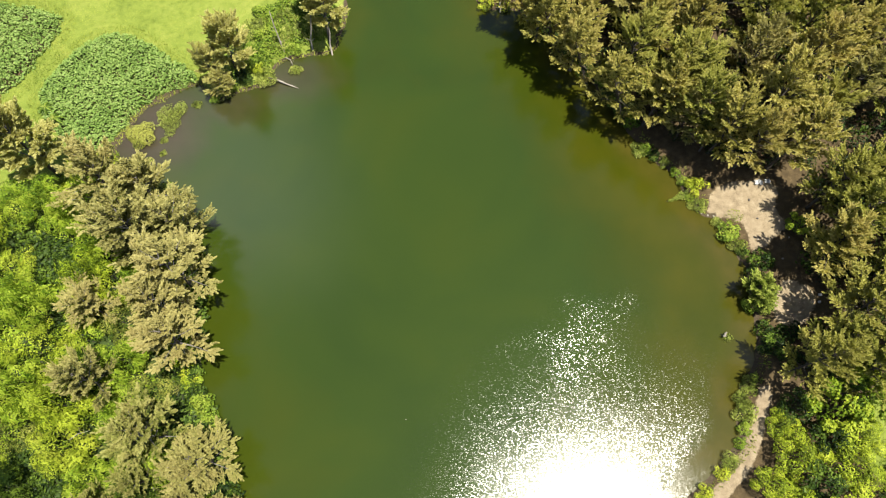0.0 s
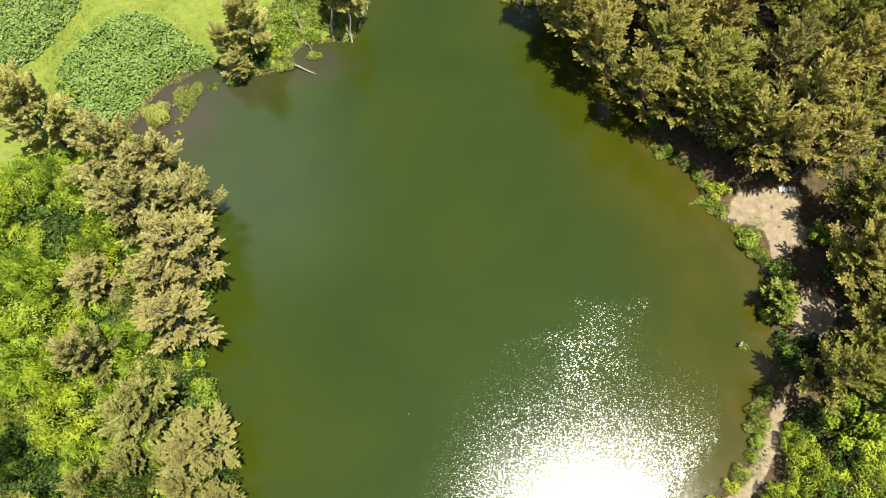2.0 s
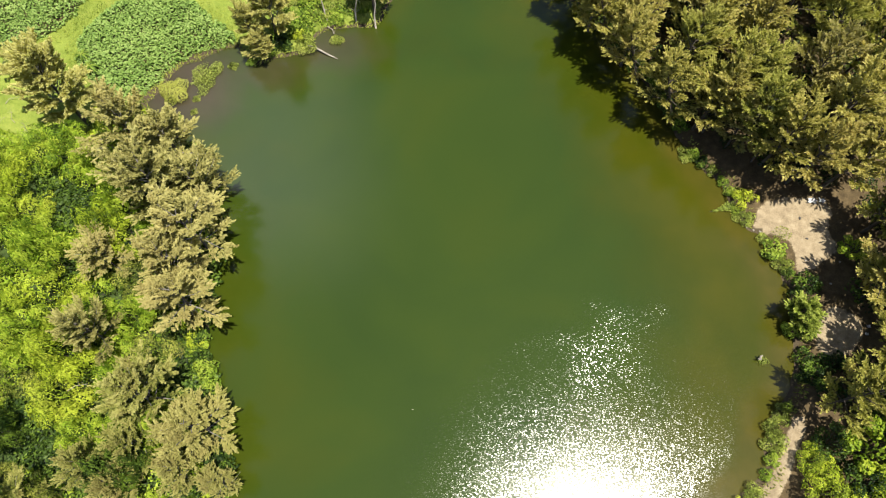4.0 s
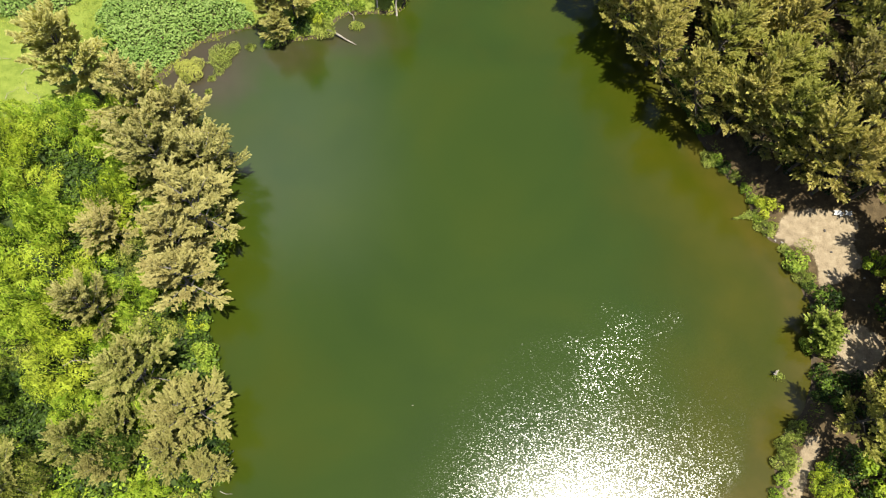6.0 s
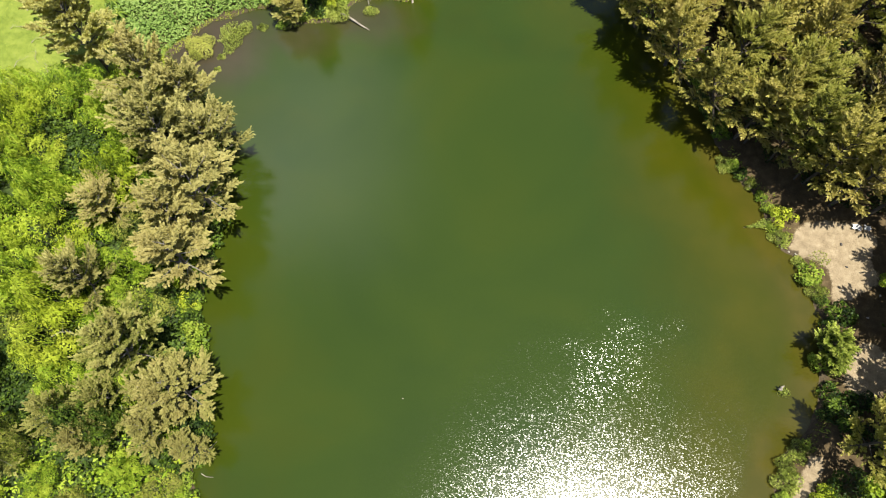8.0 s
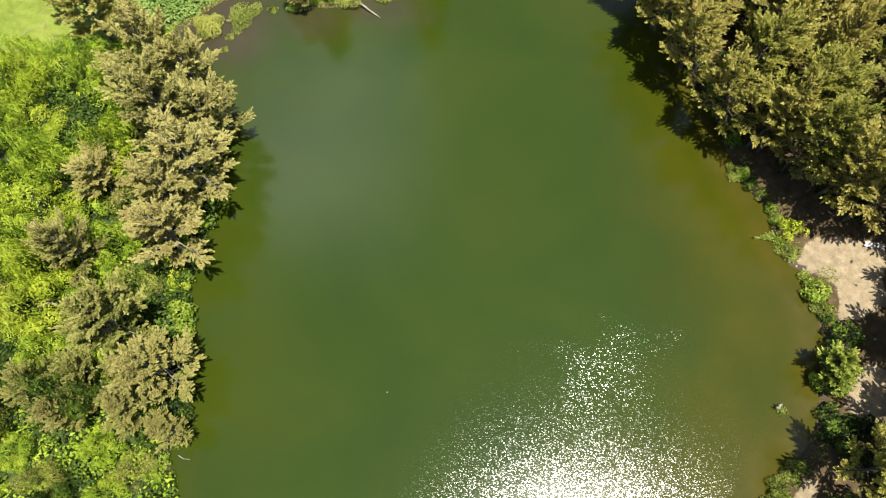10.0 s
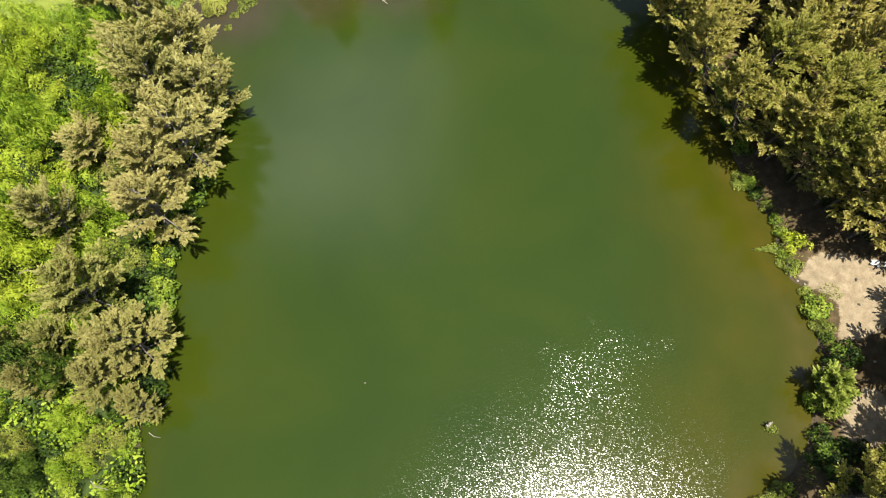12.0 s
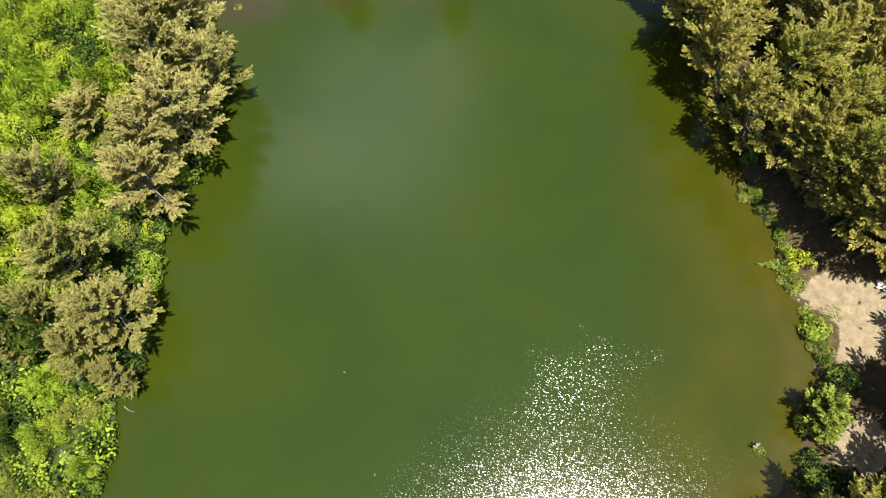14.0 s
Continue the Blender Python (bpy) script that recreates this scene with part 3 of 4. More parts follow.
def leafy(seed, name, label, category, group, material, lobes, leaf, density, strand=0.0, flop=0.55, stems=5, trunk=0.05, shape=0.62):
    """A bush, thicket or broad-leaved tree of lobes: stems and foliage."""
    rng = np.random.default_rng(seed + 500)
    root = empty(name, label, category, group)
    runs = []
    for i in range(stems):
        x, y, z, r, h = lobes[i % len(lobes)]
        s = np.linspace(0, 1, 5)[:, None]
        foot = np.array([rng.normal() * 0.12, rng.normal() * 0.12, -0.25])
        pts = foot + (np.array([x, y, z + 0.35 * h]) - foot) * s + np.array([x, y, 0]) * (s ** 2 - s) * 0.5 + rng.normal(size=(5, 3)) * 0.06 * s
        runs.append((pts, trunk * (1 - 0.75 * s[:, 0])))
    v, f = tubes(runs, 5)
    child("woody_base", mesh_of("woody_base", v, f, M_BARK), root)
    v, f, tone = lobed(seed, lobes, leaf, density, strand, flop, shape)
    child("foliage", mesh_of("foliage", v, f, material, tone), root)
    return root


def random_lobes(seed, radius, height, count, small=0.55, lift=0.35):
    rng = np.random.default_rng(seed + 900)
    out = [(0, 0, height * lift, radius * small * 1.15, height * (1 - lift))]
    for i in range(count):
        a = i * 2.4 + rng.uniform(-0.5, 0.5)
        q = radius * rng.uniform(0.40, 0.78)
        r = radius * small * rng.uniform(0.6, 1.0)
        z = height * lift * rng.uniform(0.5, 1.4)
        out.append((q * math.cos(a), q * math.sin(a), z, r, min(r * rng.uniform(0.8, 1.1), height - z)))
    return out


def put(kinds, x, y, turn, scale, i, high=1.0, sink=0.05):
    """A copy of one of the kinds on the ground at x, y."""
    src = kinds[i % len(kinds)]
    m = Matrix.Translation((x, y, max(gz(x, y), -0.06) - sink)) @ Matrix.Rotation(turn, 4, "Z") @ Matrix.Diagonal((scale, scale, scale * high, 1))
    return copy_thing(src, m)


def drop_sources(kinds):
    for src in kinds:
        for o in (*src.children_recursive, src):
            bpy.data.objects.remove(o)


def scatter(seed, count, box, gap, fits, taken=()):
    """Places in a box at least gap apart for which fits(x, y) holds."""
    rng = np.random.default_rng(seed)
    pts = rng.uniform((box[0], box[1]), (box[2], box[3]), (count, 2))
    ok = fits(pts)
    chosen = []
    kept = np.array(list(taken), float).reshape(-1, 2)
    for p in pts[ok]:
        if len(kept) and (np.hypot(kept[:, 0] - p[0], kept[:, 1] - p[1]) < gap).any():
            continue
        kept = np.vstack([kept, p])
        chosen.append((float(p[0]), float(p[1])))
    return chosen


rnd = random.Random(7)

# -- trees on the western bank: foot x, y, height, crown radius
TAWNY_PLACES = [(-38.9, 29.6, 9.2, 3.3), (-24.4, 15.0, 7.2, 2.5), (-30.6, 25.9, 9.0, 3.6), (-27.2, 25.9, 8.0, 3.0), (-27.0, 21.3, 9.6, 3.6), (-24.0, 22.1, 7.6, 2.9), (-23.6, 18.1, 8.2, 3.5),
                (-30.6, 15.2, 4.8, 2.2), (-22.4, 12.1, 7.4, 3.1), (-22.8, 4.3, 8.4, 3.2), (-18.7, 2.6, 7.2, 3.0), (-22.5, 42.6, 7.2, 2.3), (-23.4, 39.9, 3.6, 1.3),
                (-24.6, 41.2, 5.2, 1.4), (-13.1, 47.8, 8.2, 2.4), (-14.7, 50.6, 7.0, 1.7), (-18.9, -0.6, 6.2, 1.9), (-25.6, -0.8, 6.4, 1.8), (-30.0, -5.0, 6.5, 2.4),
                (-28.6, 8.4, 7.0, 2.1), (-22.8, 1.0, 6.2, 2.0), (-23.6, -1.9, 5.4, 1.7), (-16.4, -0.9, 4.8, 1.5)]
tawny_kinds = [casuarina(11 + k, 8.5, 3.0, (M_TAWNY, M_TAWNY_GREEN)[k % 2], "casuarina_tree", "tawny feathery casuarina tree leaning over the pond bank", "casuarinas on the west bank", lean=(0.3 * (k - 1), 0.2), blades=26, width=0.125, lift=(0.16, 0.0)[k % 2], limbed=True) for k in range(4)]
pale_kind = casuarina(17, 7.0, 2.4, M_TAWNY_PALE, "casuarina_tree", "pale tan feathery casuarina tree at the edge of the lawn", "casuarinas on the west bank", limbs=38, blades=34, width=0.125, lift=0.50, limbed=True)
for i, (x, y, h, r) in enumerate(TAWNY_PLACES):
    if y > 35 or x < -35:
        put([pale_kind], x, y, rnd.uniform(0, 6.28), r / 2.4, 0, (h / 7.0) / (r / 2.4))
        continue
    put(tawny_kinds, x, y, rnd.uniform(0, 6.28), r / 3.0, 2 * i + (y < 8) if i % 3 else 2 * i + 2 + (y < 8), (h / 8.5) / (r / 3.0))
drop_sources(tawny_kinds)
drop_sources([pale_kind])

# -- vine-covered thicket behind them
thicket_kinds = [leafy(31 + k, "vine_thicket", text, "shrub", "vine thicket on the west bank", mat,
                       random_lobes(k, 3.0, 4.8, 15, 0.30, 0.42), size * 0.66, 130, hang * 0.8, 0.25, stems=5, shape=0.36)
                 for k, (mat, text, size, hang) in enumerate([
                     (M_VINE, "bright yellow-green thicket overgrown with climbing vines", 0.30, 0.6),
                     (M_VINE, "bright yellow-green thicket overgrown with climbing vines", 0.24, 0.4),
                     (M_VINE_DEEP, "leafy mid-green thicket hung with vines", 0.32, 0.6),
                     (M_VINE, "bright yellow-green thicket overgrown with climbing vines", 0.34, 0.7),
                     (M_VINE_DRY, "olive-tan thicket of half-dry twigs and vines", 0.20, 0.3),
                     (M_VINE_DEEP, "leafy mid-green thicket hung with vines", 0.26, 0.5),
                     (M_DARK_SHADE_LEAF, "shady dark green leafy thicket", 0.30, 0.4)])]


# shady hollows between the thickets: x, y, radius
HOLES = [(-37.6, 21.0, 2.6), (-34.6, 19.6, 2.8), (-29.8, 15.8, 2.4), (-22.4, 6.3, 2.7), (-31.0, -0.2, 2.3), (-33.9, 2.9, 2.2), (-25.4, -2.6, 2.5), (-21.9, -6.8, 2.2)]


def thicket_fits(p):
    d = np.where(np.min([np.hypot(p[:, 0] - x, p[:, 1] - y) - r for x, y, r in HOLES], 0) < 0, -1.0, land(p))
    north = 29.2 - 0.30 * np.maximum(0, -30 - p[:, 0])
    return (d > 0.5) & (p[:, 0] < -13) & (p[:, 1] < north) & (p[:, 1] > -14) & (p[:, 0] > -39.5 - 0.30 * p[:, 1])


FILL = [(-18.9, -6.5), (-18.3, -4.3), (-21.6, -7.9), (-21.0, -3.6), (-23.6, -6.8), (-26.5, -5.8)]
for i, (x, y) in enumerate(FILL):
    put(thicket_kinds, x, y, 2.0 * i, 0.58, (5, 4, 6, 2, 4, 5)[i], (1.5, 1.0, 1.7, 1.2, 1.6, 1.0)[i])
for i, (x, y) in enumerate(scatter(5, 6000, (-54, -16, -13, 30), 2.9, thicket_fits, FILL)):
    s = rnd.uniform(0.68, 1.12) * (0.66 if land([(x, y)])[0] < 2.2 else 1.0)
    s *= 1.0 if y > 1 else 0.72
    put(thicket_kinds, x, y, rnd.uniform(0, 6.28), s, rnd.choice((0, 2, 1, 5, 3, 2, 0, 5, 4, 1, 2) if y > 1 else (2, 4, 6, 0, 4, 5, 6, 1)), rnd.uniform(0.6, 1.8) if y > 1 else rnd.uniform(0.7, 2.3))
drop_sources(thicket_kinds)

# -- dense casuarina wood on the eastern bank
EDGE_TREES = [(10.2, 48.6, 8.5, 2.9), (13.8, 44.2, 8.5, 3.0), (18.6, 41.4, 9.0, 2.9), (22.2, 38.2, 8.5, 2.9), (24.9, 35.3, 9.0, 2.9), (27.1, 33.3, 9.0, 2.9), (20.2, 44.2, 8.6, 2.9), (24.6, 40.0, 8.6, 2.9), (29.2, 31.5, 8.6, 2.8),
              (32.8, 31.8, 9.0, 2.9), (30.7, 11.2, 8.6, 2.45), (35.0, 20.9, 8.0, 2.8), (35.9, 15.2, 9.0, 2.9), (35.2, 10.6, 8.0, 2.7), (37.4, 24.0, 9.0, 3.0), (36.0, 27.6, 8.6, 2.6), (34.4, 21.6, 7.2, 2.2), (37.4, 18.4, 8.6, 2.8), (38.4, 13.0, 8.4, 2.8), (33.8, 13.2, 6.8, 2.2), (20.9, 37.0, 8.6, 2.7)]
LEANING = [(18.9, 38.3, 8.0, 2.7), (15.4, 42.6, 8.4, 2.7), (12.4, 46.6, 8.6, 2.7), (9.4, 50.6, 8.0, 2.6)]
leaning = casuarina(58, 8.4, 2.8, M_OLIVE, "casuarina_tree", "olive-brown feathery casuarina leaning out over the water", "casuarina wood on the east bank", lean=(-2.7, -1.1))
for x, y, h, r in LEANING:
    put([leaning], x, y, rnd.uniform(-0.25, 0.25), r / 2.8, 0, (h / 8.4) / (r / 2.8))
drop_sources([leaning])
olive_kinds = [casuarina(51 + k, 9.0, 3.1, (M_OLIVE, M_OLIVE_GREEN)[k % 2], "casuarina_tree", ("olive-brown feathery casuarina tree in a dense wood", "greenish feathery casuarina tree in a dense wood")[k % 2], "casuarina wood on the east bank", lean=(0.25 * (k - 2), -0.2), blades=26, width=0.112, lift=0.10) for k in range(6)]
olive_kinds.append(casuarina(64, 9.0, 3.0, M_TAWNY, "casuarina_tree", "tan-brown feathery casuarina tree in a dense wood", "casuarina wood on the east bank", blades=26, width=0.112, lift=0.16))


def wood_fits(p):
    d = land(p)
    open_ground = np.maximum(inside_distance(p, rounded(BEACH)), inside_distance(p, rounded(SANDBAR)))
    return (d > 4.4) & (p[:, 0] > 7) & (p[:, 1] > 11) & (p[:, 0] < 40.5 + 0.26 * p[:, 1]) & (open_ground < -2.0) & (line_distance(p, PATH_LINE) > 2.4) & (line_distance(p, TRACK) > 2.0)


# dark gaps in the canopy: x, y, radius
GAPS = [(40.2, 33.2, 1.7), (42.8, 36.0, 1.7)]
# lower trees filling the wood's edge: x, y, height, crown radius, kind
LOW_TREES = [(23.9, 35.2, 6.2, 2.1, 6), (21.6, 36.4, 6.4, 2.1, 2), (26.2, 33.9, 5.8, 1.9, 4)]
wood = [(x, y, rnd.uniform(6.8, 11.4), rnd.uniform(2.4, 3.5)) for x, y in scatter(8, 9000, (7, 11, 60, 59), 3.7, wood_fits, [t[:2] for t in EDGE_TREES + LEANING])]
for i, (x, y, h, r) in enumerate(EDGE_TREES + wood):
    kind, turn = rnd.choice((1, 3, 5, 1, 3, 0) if x > 34 + 0.2 * y or y < 22 else (0, 2, 4, 1, 6, 3)), rnd.uniform(0, 6.28)
    if min(math.hypot(x - gx, y - gy) - gr for gx, gy, gr in GAPS) < 0:
        continue
    put(olive_kinds, x, y, turn, r / 3.1, (1, 3, 5)[i % 3] if y < 12 else kind, (h / 9.0) / (r / 3.1))
for x, y, h, r, kind in LOW_TREES:
    put(olive_kinds, x, y, x, r / 3.1, kind, (h / 9.0) / (r / 3.1))
drop_sources(olive_kinds)

# -- low growth added beneath the wood, its dark leaves standing in for shade
under_kinds = [leafy(91 + k, "undergrowth_bush", "dark green undergrowth bush toned for shade under the wood", "bush", "undergrowth of the wood", M_DARK_SHADE_LEAF, random_lobes(61 + k, 1.7, 1.9, 7, 0.45, 0.3), 0.28, 16, 0.0, 0.5, stems=4, trunk=0.03) for k in range(2)]


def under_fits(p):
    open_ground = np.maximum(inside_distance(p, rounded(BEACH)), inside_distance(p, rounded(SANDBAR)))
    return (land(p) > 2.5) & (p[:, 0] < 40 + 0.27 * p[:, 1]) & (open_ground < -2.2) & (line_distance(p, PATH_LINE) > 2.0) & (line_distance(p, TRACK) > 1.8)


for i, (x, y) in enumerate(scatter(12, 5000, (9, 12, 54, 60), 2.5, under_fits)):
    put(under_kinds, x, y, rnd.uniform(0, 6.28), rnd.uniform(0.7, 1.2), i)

bank_kinds = [leafy(95, "undergrowth_bush", "mid-green undergrowth bush between the thickets", "bush", "undergrowth of the west bank", M_VINE_DEEP, random_lobes(65, 1.7, 1.7, 7, 0.45, 0.3), 0.24, 20, 0.3, 0.5, stems=4, trunk=0.03),
              leafy(96, "undergrowth_bush", "dark green undergrowth bush toned for shade between the thickets", "bush", "undergrowth of the west bank", M_DARK_SHADE_LEAF, random_lobes(66, 1.7, 1.9, 7, 0.45, 0.3), 0.26, 18, 0.0, 0.5, stems=4, trunk=0.03)]
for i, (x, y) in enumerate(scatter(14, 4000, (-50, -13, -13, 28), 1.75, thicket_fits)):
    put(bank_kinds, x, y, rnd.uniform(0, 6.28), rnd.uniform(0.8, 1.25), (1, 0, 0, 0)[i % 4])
# dark bushes fill the hollows, standing in for their deep shade
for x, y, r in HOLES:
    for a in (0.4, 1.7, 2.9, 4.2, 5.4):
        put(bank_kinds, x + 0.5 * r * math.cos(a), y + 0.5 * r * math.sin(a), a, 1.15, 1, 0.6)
drop_sources(bank_kinds)
drop_sources(under_kinds)

# -- understorey and broad-leaved trees on the south-eastern bank
bright_tree = leafy(71, "broadleaf_tree", "bright green broad-leaved tree beside the sandy path", "tree", "broad-leaved trees by the path", M_BROAD, random_lobes(41, 2.7, 5.6, 14, 0.27, 0.55), 0.25, 80, 0.0, 0.34, stems=6, trunk=0.10)
dark_tree = leafy(72, "broadleaf_tree", "dark green broad-leaved tree in shade", "tree", "broad-leaved trees by the path", M_DARK_SHADE_LEAF, random_lobes(42, 2.4, 4.6, 11, 0.36, 0.5), 0.26, 40, 0.0, 0.6, stems=6, trunk=0.09)
yellow_tree = leafy(73, "small_tree", "low yellow-green tree with small leaves", "tree", "low trees by the path", M_YELLOWBUSH, random_lobes(43, 2.3, 3.4, 16, 0.32, 0.5), 0.13, 170, 0.0, 0.2, stems=6, trunk=0.07)
for x, y, s, kind in [(32.6, 7.7, 1.0, bright_tree), (34.9, 8.6, 1.05, bright_tree), (30.3, 7.7, 0.72, dark_tree), (32.4, 5.2, 0.82, dark_tree), (31.0, 1.5, 0.9, dark_tree), (33.6, 11.6, 0.8, dark_tree),
                      (28.9, 6.4, 0.66, yellow_tree), (29.6, 4.0, 1.05, yellow_tree), (27.3, 1.5, 0.85, yellow_tree), (29.2, -0.4, 0.9, yellow_tree), (33.8, 2.9, 1.15, yellow_tree), (35.0, 5.6, 0.95, yellow_tree), (24.6, -1.8, 0.9, yellow_tree),
                      (28.0, -2.4, 1.1, yellow_tree), (36.6, -0.6, 1.0, dark_tree), (39.0, 2.4, 0.9, dark_tree), (31.8, -1.6, 0.9, bright_tree), (33.9, 25.1, 0.52, bright_tree)]:
    put([kind], x, y, rnd.uniform(0, 6.28), s, 0)
drop_sources([bright_tree, dark_tree, yellow_tree])

young = casuarina(77, 3.8, 1.7, M_FRESH, "young_casuarina", "young light green casuarina overhanging the water", "young casuarinas on the shore", limbs=18, lean=(-0.4, 0.1))
for x, y, s in [(29.5, 18.5, 0.8), (29.6, 17.4, 0.62)]:
    put([young], x, y, rnd.uniform(0, 6.28), s, 0)
drop_sources([young])

# -- bushes along the water's edge: x, y, radius, height, kind
bush_kinds = [leafy(81, "shore_bush", "leafy green bush at the water's edge", "bush", "bushes along the shore", M_SHORE, random_lobes(51, 1.0, 1.1, 9, 0.36, 0.4), 0.15, 120, 0.0, 0.42, stems=5, trunk=0.025),
              leafy(82, "shore_bush", "yellow-green bush at the water's edge", "bush", "bushes along the shore", M_YELLOWBUSH, random_lobes(52, 1.0, 1.2, 9, 0.36, 0.4), 0.12, 170, 0.0, 0.42, stems=5, trunk=0.025),
              leafy(83, "shore_bush", "dark green bush in the shade of the bank", "bush", "bushes along the shore", M_DARK_SHADE_LEAF, random_lobes(53, 1.0, 1.1, 6, 0.5, 0.3), 0.18, 80, 0.0, 0.42, stems=5, trunk=0.025),
              leafy(84, "shore_bush", "low grassy yellow-green tuft at the water's edge", "bush", "bushes along the shore", M_REED, random_lobes(54, 1.0, 0.8, 6, 0.5, 0.3), 0.17, 230, 0.5, 0.5, stems=4, trunk=0.02, shape=0.3),
              leafy(85, "marsh_bush", "round olive-yellow bush of fine leaves in the muddy shallows", "bush", "", M_DOME, random_lobes(55, 1.0, 0.9, 5, 0.6, 0.3), 0.055, 900, 0.0, 0.4, stems=4, trunk=0.02)]
BUSHES_EAST = [(20.4, 34.4, 0.95, 0.9, 3), (21.2, 34.3, 0.8, 1.1, 0), (22.0, 33.5, 0.75, 1.0, 2), (22.9, 32.7, 0.6, 0.7, 3), (23.9, 31.6, 0.75, 0.8, 0), (24.5, 30.7, 0.7, 0.8, 0), (25.5, 29.8, 1.35, 1.6, 1),
               (25.0, 28.7, 0.6, 0.7, 0), (25.6, 28.0, 1.0, 0.7, 3), (27.6, 26.1, 0.7, 0.5, 3), (28.3, 25.0, 1.4, 1.2, 0), (28.8, 23.6, 0.9, 0.9, 3), (29.3, 23.0, 0.6, 0.7, 2), (30.6, 21.8, 1.3, 1.7, 2), (29.9, 20.6, 0.9, 1.0, 2)]
BUSHES_SOUTH = [(30.7, 13.5, 1.1, 1.2, 2), (31.5, 12.5, 1.1, 1.3, 2), (29.2, 17.2, 1.0, 1.3, 0), (30.4, 17.0, 0.9, 1.3, 0), (30.2, 18.8, 0.9, 1.2, 2), (31.0, 18.6, 0.9, 1.3, 2), (30.1, 14.9, 1.0, 1.2, 2), (29.9, 13.4, 0.8, 0.9, 2), (32.2, 14.7, 1.1, 1.2, 2), (27.5, 10.0, 0.9, 0.9, 3), (28.1, 10.6, 0.6, 0.7, 0),
                (26.8, 8.6, 0.8, 0.9, 3), (26.6, 7.4, 1.1, 1.0, 3), (26.4, 6.1, 0.8, 0.8, 0), (26.0, 5.0, 0.7, 0.7, 0), (24.8, 3.2, 0.9, 0.8, 3), (24.0, 2.5, 0.8, 0.7, 1), (22.2, 0.9, 0.9, 0.8, 1)]
BUSHES_NORTH = [(4.4, 53.2, 1.2, 0.8, 1), (6.6, 52.9, 1.0, 0.8, 1), (-19.7, 42.3, 1.25, 1.2, 3), (-20.4, 42.9, 0.8, 1.0, 1), (-16.4, 43.5, 0.75, 0.7, 3), (-23.0, 40.8, 0.9, 1.0, 0), (-22.0, 41.8, 1.2, 1.4, 2), (-21.6, 43.4, 1.3, 1.2, 0),
                (-24.8, 39.2, 0.7, 0.8, 0), (-31.6, 34.5, 1.45, 1.3, 4), (-26.7, 38.7, 0.55, 0.5, 3), (-30.4, 31.9, 0.35, 0.35, 3), (-29.1, 32.6, 0.40, 0.4, 3), (-29.3, 34.2, 0.45, 0.4, 3), (-17.0, 46.0, 1.1, 1.0, 0), (-18.8, 46.6, 1.4, 1.1, 3), (-21.6, 45.4, 1.4, 1.2, 0), (-21.2, 48.6, 1.6, 1.2, 3), (-18.4, 49.8, 1.7, 1.2, 3), (-22.6, 43.0, 1.2, 2.2, 0),
                (-20.0, 47.6, 1.5, 1.3, 0), (-17.0, 48.4, 1.6, 1.3, 3), (-14.6, 48.8, 1.6, 1.4, 3), (-20.6, 50.4, 1.5, 1.1, 0)]
BUSHES_WEST = [(-34.6, 31.2, 0.9, 0.8, 3), (-36.4, 31.4, 1.1, 1.0, 3), (-37.4, 29.6, 1.3, 1.4, 0), (-46.8, 32.2, 0.35, 0.4, 2), (-48.4, 33.4, 0.3, 0.35, 2), (-45.2, 30.2, 0.4, 0.4, 2), (-49.4, 35.6, 0.35, 0.35, 3), (-44.6, 33.6, 0.3, 0.3, 2), (-20.4, 7.2, 1.3, 2.2, 0), (-19.6, 6.0, 1.0, 1.4, 0), (-16.9, -4.2, 0.8, 1.0, 0), (-15.9, -6.4, 0.9, 1.1, 2), (-22.2, 9.8, 1.1, 1.6, 1), (-14.9, -8.2, 1.0, 1.3, 2)]
BUSHES_EAST = [(x - 0.35, y - 0.28, r, h, k) for x, y, r, h, k in BUSHES_EAST]
BUSHES_SOUTH = [(x - (0.45 if 12 < y < 22 else 0.15), y, r, h, k) for x, y, r, h, k in BUSHES_SOUTH]
for x, y, r, h, k in BUSHES_EAST + BUSHES_SOUTH + BUSHES_NORTH + BUSHES_WEST:
    put([bush_kinds[k]], x, y, rnd.uniform(0, 6.28), r, 0, h / r, sink=0.03)
# unbroken fringe under both banks' trees, mostly dark leaves standing for the shade there
last = Vector((0, 0))
for sx, sy in SHORE:
    west_fringe, east_fringe = sx < -13 and -12 < sy < 28, 8 < sx < 19.4 and 37 < sy < 52
    if (west_fringe or east_fringe) and (Vector((sx, sy)) - last).length > 1.15:
        last = Vector((sx, sy))
        r = rnd.uniform(0.8, 1.25)
        out = 0.35 if west_fringe else -0.5
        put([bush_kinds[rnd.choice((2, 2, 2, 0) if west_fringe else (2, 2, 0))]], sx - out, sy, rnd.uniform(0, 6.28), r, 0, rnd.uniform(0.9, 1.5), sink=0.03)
drop_sources(bush_kinds)


